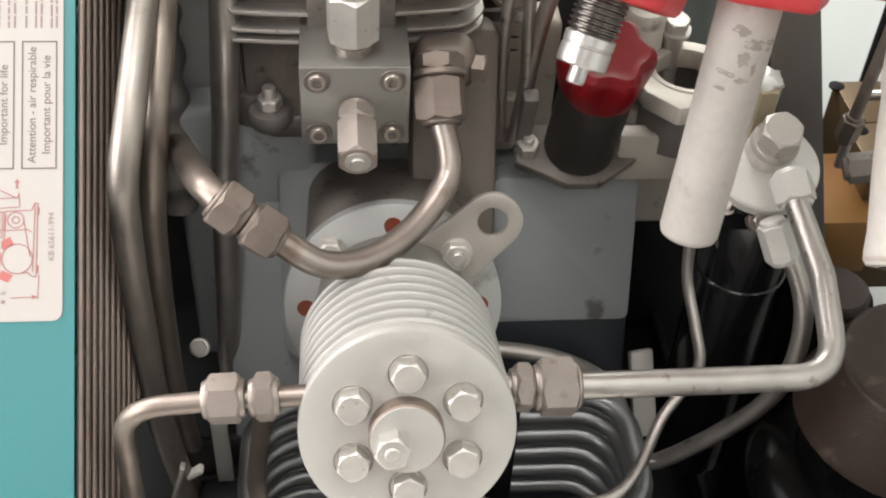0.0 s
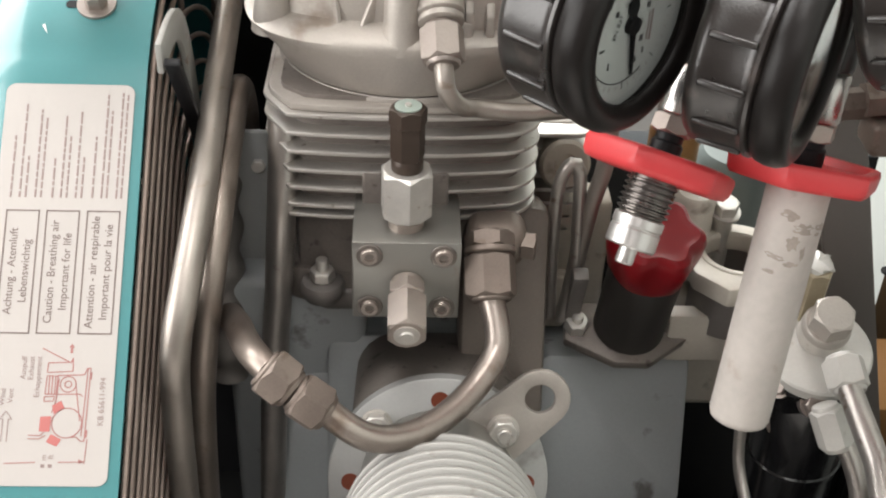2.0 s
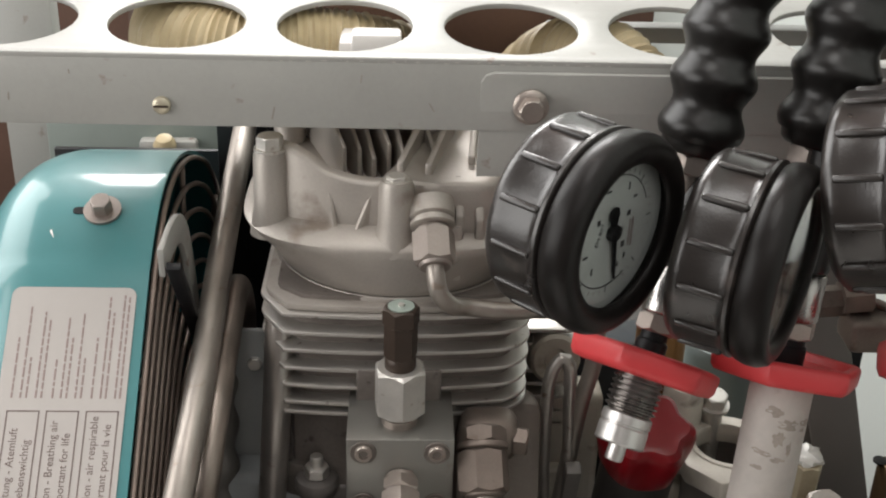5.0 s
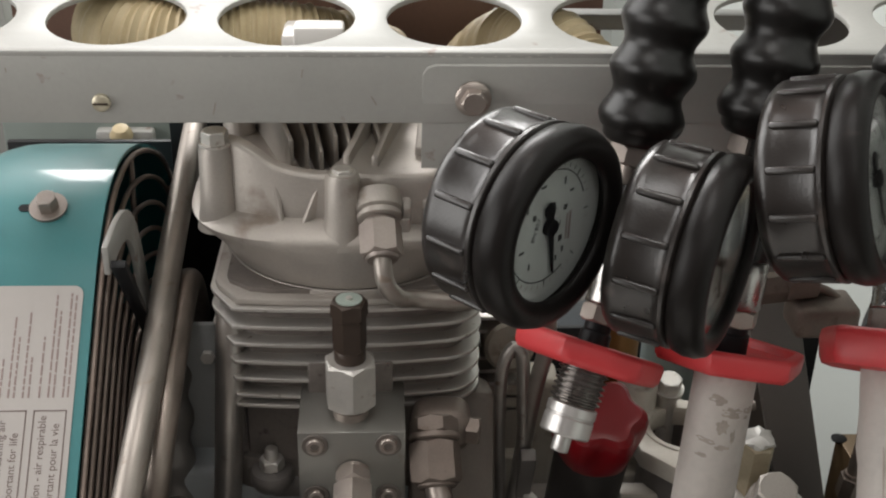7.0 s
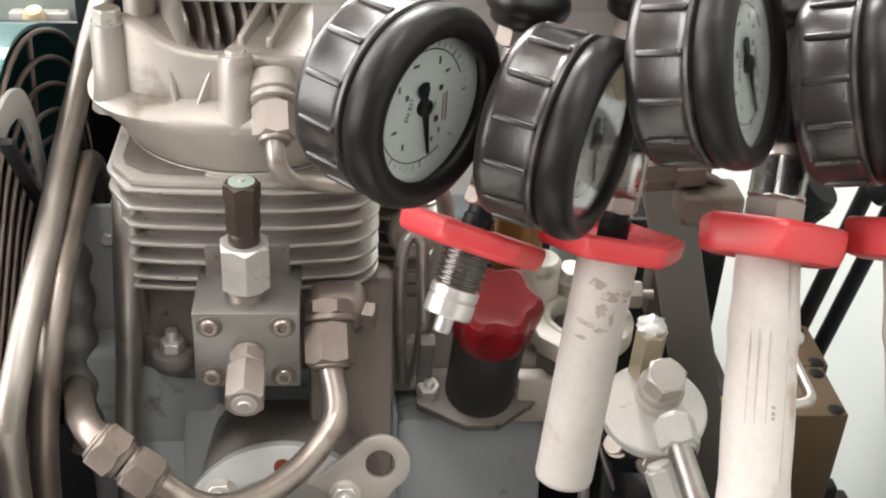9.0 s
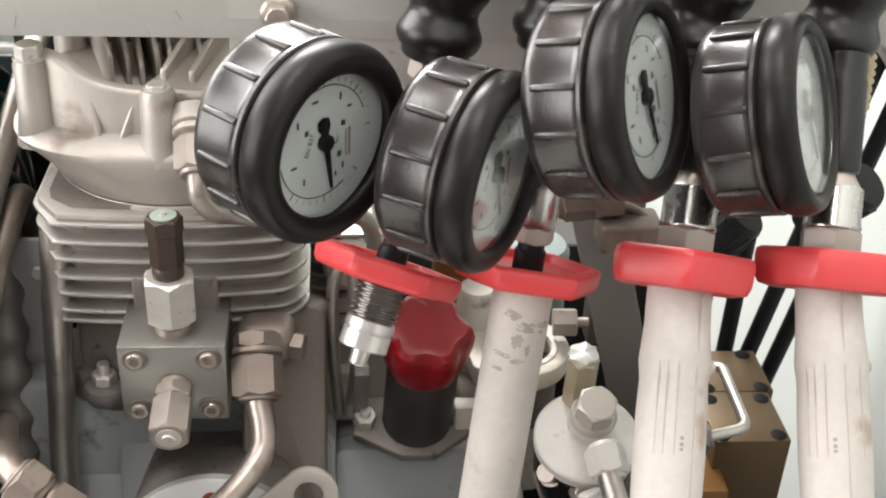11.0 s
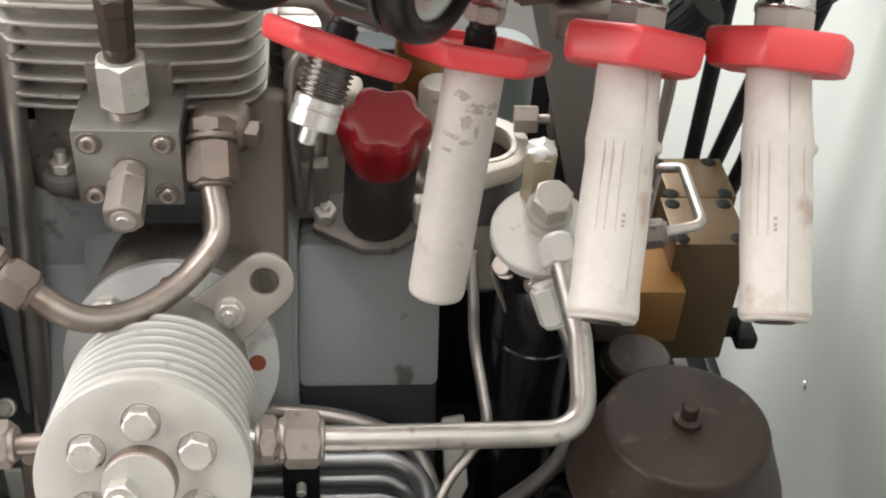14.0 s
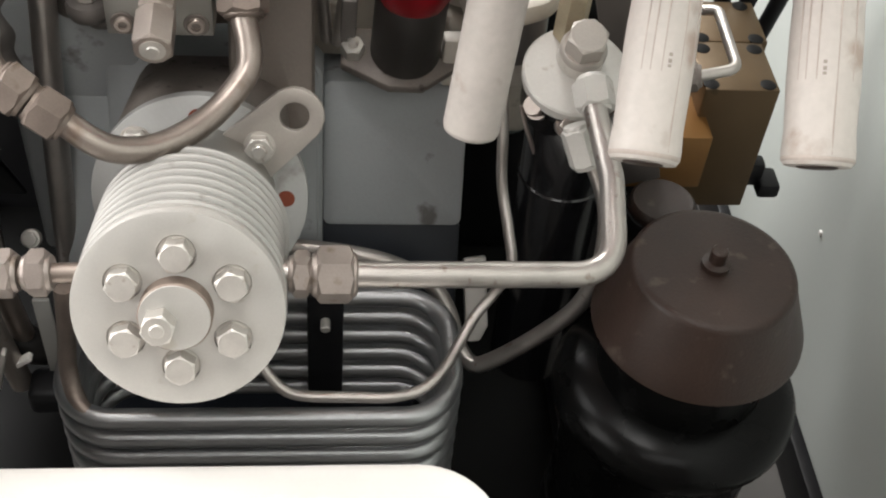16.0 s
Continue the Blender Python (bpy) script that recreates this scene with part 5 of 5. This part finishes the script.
solo("motor_housing", lathe([(0, 0), (120, 0), (126, 8), (126, 300), (118, 312), (0, 312)], axis_frame((-60, 420, -290), (1, 0, 0)), 56), NAVY, "dark blue drum shape added to darken the space behind the crankcase", "motor")
mount = thing("added_legs", "black legs added in the dark space below the crankcase", "mount", (60, 60, -410))
for x, y in ((-60, 40), (150, 40), (-60, 220), (150, 220)):
    part("leg", box((x, y + 30, -340), (30, 30, 150), 3), BLACK, mount)
solo("oil_sump", box((40, 110, -330), (220, 190, 140), 10), NAVY, "dark box added to darken the space below the crankcase", "sump")

# pipes and cast parts between the cylinder and the filling valves
pipe("looped steel pipe beside the finned cylinder",
     smooth_path([(84, 68, -72), (81, 62, -30), (80, 60, 0), (81, 60, 24), (86, 60, 35), (91, 60, 30), (93, 60, 0), (94, 60, -30), (90, 62, -70)], 3), 3.6)
pipe("steel pipe from the cylinder head's union nut",
     smooth_path([(14.7, 36, 116), (15.3, 28, 110), (16, 21.5, 103), (18, 19.5, 95.5), (24, 22, 88), (32, 28, 84), (54, 30, 81), (84, 36, 80), (99, 44, 70), (103, 56, 38), (98, 60, 0), (92, 64, -68)], 3), 4.6,
     [((14.5, 40, 119.5), (15.5, 26.5, 108.3), 18.5)], TALLPIPE)
cool = thing("side_cooler", "stack of pale cooler fins behind the finned cylinder", "cooler", (90, 150, -40))
for k in range(8):
    part("cooler_fin", slab(round_rect(66, 108, 104, 190, 8), IDENT, -40 + 9 * k, -37.5 + 9 * k, 0.4), FINS, cool)
part("core", box((84, 150, -8), (26, 60, 70), 3), CAST, cool)

kb = thing("knob_base", "cast base plate with two nuts under the star knob", "base plate", (130, 60, -85))
part("plate", slab([(-38, -10), (-10, -25), (10, -25), (36, -6), (34, 16), (-36, 16)], KM, -24, -17, 1.5), BARREL, kb)
for x, y in ((-31, -2), (29, 2)):
    part("nut", join(hexa(KM @ Matrix.Translation((x, y, -17)), 12, 8, 1), rod(KM @ V(x, y, -10), KM @ V(x, y, -5), 3.2)), BOLT, kb)
part("arm", box((-34, 4, 6), (9, 9, 44), 1.5, KM), BASEM, kb)

CREAM = surface("cream_cast_paint", (0.49, 0.455, 0.40), 0.5, 0.1, 0.1, 500, 30, 0.3, (0.22, 0.19, 0.16), 0.12, 45)
hs = thing("cast_housing", "cream painted cast housing with open round sockets", "housing", (185, 95, -140))
part("body", box((182, 122, -110), (66, 84, 90), 8, None, 3), CREAM, hs)
bore = (189, 72.5)
rim = [(bore[0] + 30 * math.cos(radians(a)), bore[1] + 30 * math.sin(radians(a))) for a in range(-70, 101, 10)]
part("clamp_plate", slab([(160, 53), (176, 36), (186, 38)] + rim + [(168, 112), (152, 104), (157, 76)], IDENT, -41, -28.8, 1.6, [(bore[0], bore[1], 19.2)]), CREAM, hs)
bm = axis_frame((bore[0], bore[1], 0), (0, 0, 1))
part("bore_sleeve", lathe([(19.4, -40), (24, -40), (24, -74), (0, -74), (0, -66), (19.4, -64)], bm, 40), BASEM, hs, "dark inside of the open bore")
part("bore_lip", lathe([(19.0, -29.4), (19.6, -28.2), (22.6, -28.0), (23.4, -28.9), (19.0, -30.5)], bm, 48), CREAM, hs)
part("clamp_bolt", join(hexa(axis_frame((209, 78, -17), (1, -0.1, 0.05)), 15, 14), rod((220, 77, -16.5), (230, 76, -16), 3)), NUT, hs)
part("hex_bolt", join(lathe([(0, 0), (9, 0), (9, 2), (0, 2)], axis_frame((184, 96, -18), (0, -0.2, 0.98)), 24), hexa(axis_frame((184, 96, -16), (0, -0.2, 0.98)), 13, 7), rod((184, 98, -80), (184, 96, -17), 6)), BOLT, hs)
part("lug", lathe([(0, -60), (12, -60), (12, -7), (10, -4.5), (0, -4)], axis_frame((166, 98, 0), (0, 0, 1)), 32), CREAM, hs)
part("plate", box((176, 60, -78), (50, 12, 34), 3), CREAM, hs)
solo("grey_cylinder", lathe([(0, -220), (25, -220), (25, -30), (22, -25), (0, -24)], axis_frame((213, 182, 0), (0, 0, 1)), 40), surface("grey_green_enamel", (0.15, 0.18, 0.175), 0.45, 0.0, 0.08), "grey-green painted cylinder behind the cast housing", "cylinder")
cbk = thing("cast_bracket", "beige cast bracket behind the looped steel pipe", "bracket", (95, 110, -110))
BEIGE = surface("beige_casting", (0.37, 0.33, 0.28), 0.55, 0.2, 0.12, 500, 30, 0.35, (0.20, 0.17, 0.14), 0.12, 50)
part("body", box((92, 121, -66), (60, 26, 92), 5, None, 3), BEIGE, cbk)
part("round_end", lathe([(0, -10), (15, -10), (15, 4), (13, 6), (7, 6), (6, 3), (0, 3)], axis_frame((89, 106, 8), (0.1, -0.95, 0.25)), 36), BEIGE, cbk)
part("step", box((84, 106, -88), (30, 12, 40), 3, None, 3), BEIGE, cbk)
pipe("brown steel tube standing beside the valve bank", smooth_path([(291, 58, 34), (292, 60, 10), (291, 62, -30), (290, 66, -76)], 3), 3.6, [((290.6, 64, -58), (290, 66, -74), 12, DARKNUT)], DARKNUT)
fb = thing("brown_manifold", "brown metal manifold block behind the filling valves", "manifold", (222, 0, 80))
part("block", box((222, -6, 94), (30, 22, 16), 3, None, 3), DARKNUT, fb)
part("side_union", hexa(axis_frame((204, -2, 108), (1, 0, 0.1), (0, 0, 1)), 15, 14), DARKNUT, fb)
solo("yellow_cylinder", lathe([(0, -90), (15, -90), (15, 18), (13, 22), (0, 22)], axis_frame((156, 128, 0), (0, 0, 1)), 36), ORANGE, "dull yellow metal cylinder behind the star knob", "cylinder")
bf = thing("brass_fitting", "dull brass hexagon fitting with a crusted top", "fitting", (218, 34, -45))
part("hex", nut(axis_frame((218, 34, -44), (0, -0.1, 1)), 15.5, 36), surface("old_brass", (0.40, 0.34, 0.24), 0.45, 0.5, 0.15, 700, 70, 0.3), bf)
bmc = lathe([(0, 0), (7.6, 0), (8.8, 1.2), (8.4, 2.6), (5, 3.4), (0, 2.8)], axis_frame((218, 33, -9), (0, -0.1, 1)), 20)
for v in bmc.verts:
    v.co += Vector((noise.noise(v.co * 0.6), noise.noise(v.co * 0.6 + V(9, 0, 0)), noise.noise(v.co * 0.6 + V(0, 9, 0)))) * 2.4
part("crust", bmc, WHITEMETAL, bf)

# frame legs and wall side
STRUTM = surface("strut_paint", (0.10, 0.086, 0.079), 0.5, 0.0, 0.06, 400, 18, 0.2)
leg = thing("slanted_support", "slanted grey-brown flat steel frame support", "support", (255, 60, -120))
part("flat_bar", box((0, 0, 0), (27, 6, 330), 1, axis_frame((247, 66, -20), (-0.27, 0.0, 0.96), (1, 0, 0))), STRUTM, leg)
part("foot", box((300, 82, -330), (30, 30, 320), 2), BLACK, leg)
solo("frame_post", box((256, 135, 70), (26, 20, 276), 1.5), STRUTM, "grey-brown painted upright frame post", "post")
pipe("small bent brass tube with a brown fitting", smooth_path([(196, 0, 106), (212, 0, 106), (226, -2, 103), (235, -6, 93), (238, -10, 82), (238, -14, 70)], 2), 2.4,
     [((190, 0, 104), (210, 0, 106), 13, DARKNUT)], DARKNUT)
solo("slanted_tube", box((0, 0, 0), (40, 26, 200), 3, axis_frame((417, 190, 150), (-0.61, 0, 0.79), (1, 0, 0))), FRAMEPAINT, "slanted grey painted frame tube beside the wall", "frame tube")

# yellow ribbed hoses and bits seen through the beam's holes
for pts in ([(-112, 240, 172), (-122, 170, 182), (-116, 122, 187), (-86, 104, 187), (-46, 106, 186), (-12, 116, 178), (16, 134, 164)], [(64, 170, 140), (82, 136, 172), (96, 108, 184), (110, 90, 178), (120, 70, 156)]):
    t = thing("yellow_hose", "dull yellow ribbed flexible hose behind the beam", "hose", pts[0], "yellow hoses")
    part("sleeve", tube(smooth_path([V(*p) for p in pts], 1.0), 26, 40, lambda s: 23.6 + 2.6 * (1 - abs(math.sin(s * math.pi / 3.6)) ** 0.7)), YELLOWHOSE, t)
t = thing("yellow_hose", "dull yellow ribbed flexible hose beside the wall struts", "hose", (352, 110, 60), "yellow hoses")
part("sleeve", tube(smooth_path([V(340, 120, 250), V(350, 100, 190), V(357, 92, 140), V(358, 94, 105), V(350, 115, 60)], 1.0), 15, 28, lambda s: 14.0 + 2.0 * (1 - abs(math.sin(s * math.pi / 4.4)) ** 0.7)), YELLOWHOSE, t)
solo("white_connector", join(box((-14, 74, 202), (24, 14, 14), 2), box((-26, 84, 198), (12, 26, 12), 2), rod((-6, 66, 200), (14, 66, 192), 4.5)), WHITE, "white plastic connector under the beam", "connector")
bx = thing("switch_box", "grey-green metal switch box behind the fan cowl", "box", (-210, 400, -20))
part("case", box((-200, 420, -20), (150, 60, 130), 3), surface("grey_green_paint", (0.20, 0.23, 0.21), 0.5, 0.0, 0.06), bx)
part("tray", box((-180, 384, 24), (44, 12, 16), 3), FRAMEPAINT, bx)
part("bulb", lathe([(0, 0), (8, 2), (9, 8), (6, 14), (0, 16)], axis_frame((-182, 380, 22), (0, -0.3, 1)), 20), YELLOWHOSE, bx)
solo("metal_sheet", box((-292, 430, -20), (46, 20, 300), 2), FRAMEPAINT, "plain grey metal sheet behind the cowl", "metal sheet")
solo("wooden_door", box((-420, 700, 0), (300, 40, 980), 2), WOOD, "brown wooden door leaf at the back", "door")

SIDEP = surface("blue_grey_paint", (0.27, 0.275, 0.27), 0.5, 0.0, 0.08, 400, 18, 0.2)
rp = thing("side_plate", "blue-grey painted upright plate beside the cylinder", "plate", (-80, 78, -110))
part("plate", box((-83, 80, -130), (24, 4, 340), 1), SIDEP, rp)
for z in (20, -95):
    part("plate_screw", hexa(axis_frame((-80, 78, z), (0, -1, 0)), 7, 3), BOLT, rp)
# black sheets added so that gaps onto bright floor and wall look dark
solo('fan_side_panel', box((-170, 292, -215), (140, 5, 550), 1), BLACK, 'black sheet added to darken the gap behind the fan', 'panel')
solo('rear_partition', box((105, 246, -275), (460, 5, 420), 1), BLACK, 'black sheet added to darken the gap behind the crankcase', 'partition')
solo('dark_partition', box((-30, 238, -70), (178, 5, 400), 1), BLACK, 'black sheet added to darken the gap behind the finned cylinder', 'partition')
stud = thing("stud_nut", "threaded stud with a nut on a round cast boss", "stud", (-45, 47, -40))
part("boss", lathe([(0, -46), (7, -46), (10.5, -43.5), (12, -40), (12, -36), (11, -33.6), (8, -32.8), (0, -32.6)], axis_frame((-45, 47, 0), (0, 0, 1)), 40), BASEM, stud)
part("ledge", box((-26, 66, -50), (46, 34, 16), 6, None, 3), BASEM, stud)
part("shelf", box((-62, 87, -142), (80, 60, 200), 6, None, 3), GREYPAINT, stud, "blue-grey painted casting shelf")
part("back_web", box((-38, 70, -18), (44, 10, 58), 3, None, 3), BASEM, stud)
part("nut", nut(axis_frame((-45, 47, -32.6), (0, 0, 1)), 12, 6.5), BOLT, stud)
part("thread", lathe([(0, -27), (3.6, -27), (3.6, -20.4), (3, -19.6), (0, -19.6)], axis_frame((-45, 47, 0), (0, 0, 1)), 16), BOLT, stud)

# small hexagon screws on the filter's collar
for x, y, z, n in ((199, -1, -63, (-0.55, -0.6, 0.6)), (216, -13, -66, (0.0, -0.8, 0.6))):
    sm = axis_frame((x, y, z), n)
    part("collar_screw", join(lathe([(0, -5), (7.5, -5), (7.5, 0), (0, 0)], sm, 24), hexa(sm, 11, 6)), NUT, fil)

# black plugs behind the filling valves
for at, ax in (((288, 34, 74), (0.5, -0.3, 0.8)), ((338, 14, 104), (0.4, -0.5, 0.75))):
    pl = thing("black_plug", "black knurled plastic plug behind the filling valves", "plug", at, "black plugs")
    m = axis_frame(at, ax)
    part("cap", lathe([(0, -14), (11, -14), (13, -12), (13, 8), (11.5, 11), (0, 12)], m, 24), BLACK, pl)
    for k in range(14):
        part("knurl", box((13, 0, -2), (1.8, 1.8, 17), 0.5, m @ Matrix.Rotation(2 * math.pi * k / 14, 4, "Z")), BLACK, pl)
    part("stem", lathe([(0, -34), (7, -34), (7, -13), (0, -13)], m, 20), BLACK, pl)
    foot = m @ V(0, 0, -30)
    part("hose", tube(smooth_path([foot, foot + V(20, 40, -8), V(foot.x + 90, 190, foot.z), V(438, 250, 40)], 4), 5, 14), BLACK, pl)
solo("rear_rail", box((150, 134, 194), (150, 12, 9), 1.5), FRAMEPAINT, "pale grey flat rail under the beam", "rail")
solo("brown_board", box((20, 196, 165), (250, 6, 90), 1), WOOD, "brown board seen below the beam", "board")
# paint chips along the beam's front edge
chips = random.Random(7)
for k in range(26):
    x = -62 + 6.2 * k + chips.uniform(-2, 2)
    w = chips.uniform(0.5, 2.6)
    part("paint_chip", box((x, 30.9, 207.2 + chips.uniform(-0.5, 0.6)), (w, 0.4, chips.uniform(0.25, 0.6)), 0), PAPER, beam)
for x, z in ((-205, 197), (-150, 200), (-178, 188), (-60, 182), (-20, 199), (12, 186)):
    part("scratch", box((0, 0, 0), (0.5, 0.3, chips.uniform(2, 6)), 0, Matrix.Translation((x, 30.95, z)) @ Matrix.Rotation(chips.uniform(-0.6, 0.6), 4, "Y")), GRIME, beam)

# clutter low beside the fan guard
cb2 = thing("black_cable", "thick black rubber cable behind the pipes", "cable", (-110, -18, -260))
part("sheath", tube(smooth_path([(-122, 20, -140), (-120, 4, -180), (-114, -14, -222), (-104, -22, -240), (-90, -20, -248), (-80, -8, -262), (-76, 10, -300)], 3), 12, 20), RUBBER, cb2)
part("cable_clip", box((0, 0, 0), (3, 6, 34), 0.8, axis_frame((-104, -62, -217), (0.26, 0.0, 0.95), (1, 0, 0))), BOLT, cb2)
part("cable_clip", box((0, 0, 0), (12, 6, 3.5), 0.8, axis_frame((-98, -42, -234), (-0.6, 0, 0.8), (1, 0, 0))), WHITE, cb2)
gbk = thing("pale_bracket", "pale grey bracket with a bolt below the pipes", "bracket", (-81, -36, -250))
part("strip", box((-81, -36, -218), (9.5, 3, 66), 0.6), FRAMEPAINT, gbk)
part("bolt", join(hexa(axis_frame((-94, 10, -182), (0, -0.8, 0.6)), 8, 4), rod((-94, 14, -186), (-94, 10, -182), 6)), BOLT, gbk)
part("foot", box((-80, -44, -262), (36, 24, 20), 5, None, 3), BLACK, gbk)
solo("white_clip", slab([(-8, 0), (7, 2), (8, -20), (9, -44), (4, -54), (-4, -55), (-6, -44), (-7, -20)], axis_frame((181, 25, -213), (0, -0.75, 0.66), (1, 0, 0)), -4, 4, 1.6), WHITEMETAL, "small white plastic clip behind the coil pipe", "clip")

solo("wall_plug", lathe([(0, 0), (2.6, 0), (2.2, 1.6), (0, 2)], axis_frame((480, 143, -307), (-1, 0, 0)), 16), WHITE, "small white plug in the painted wall", "wall plug")
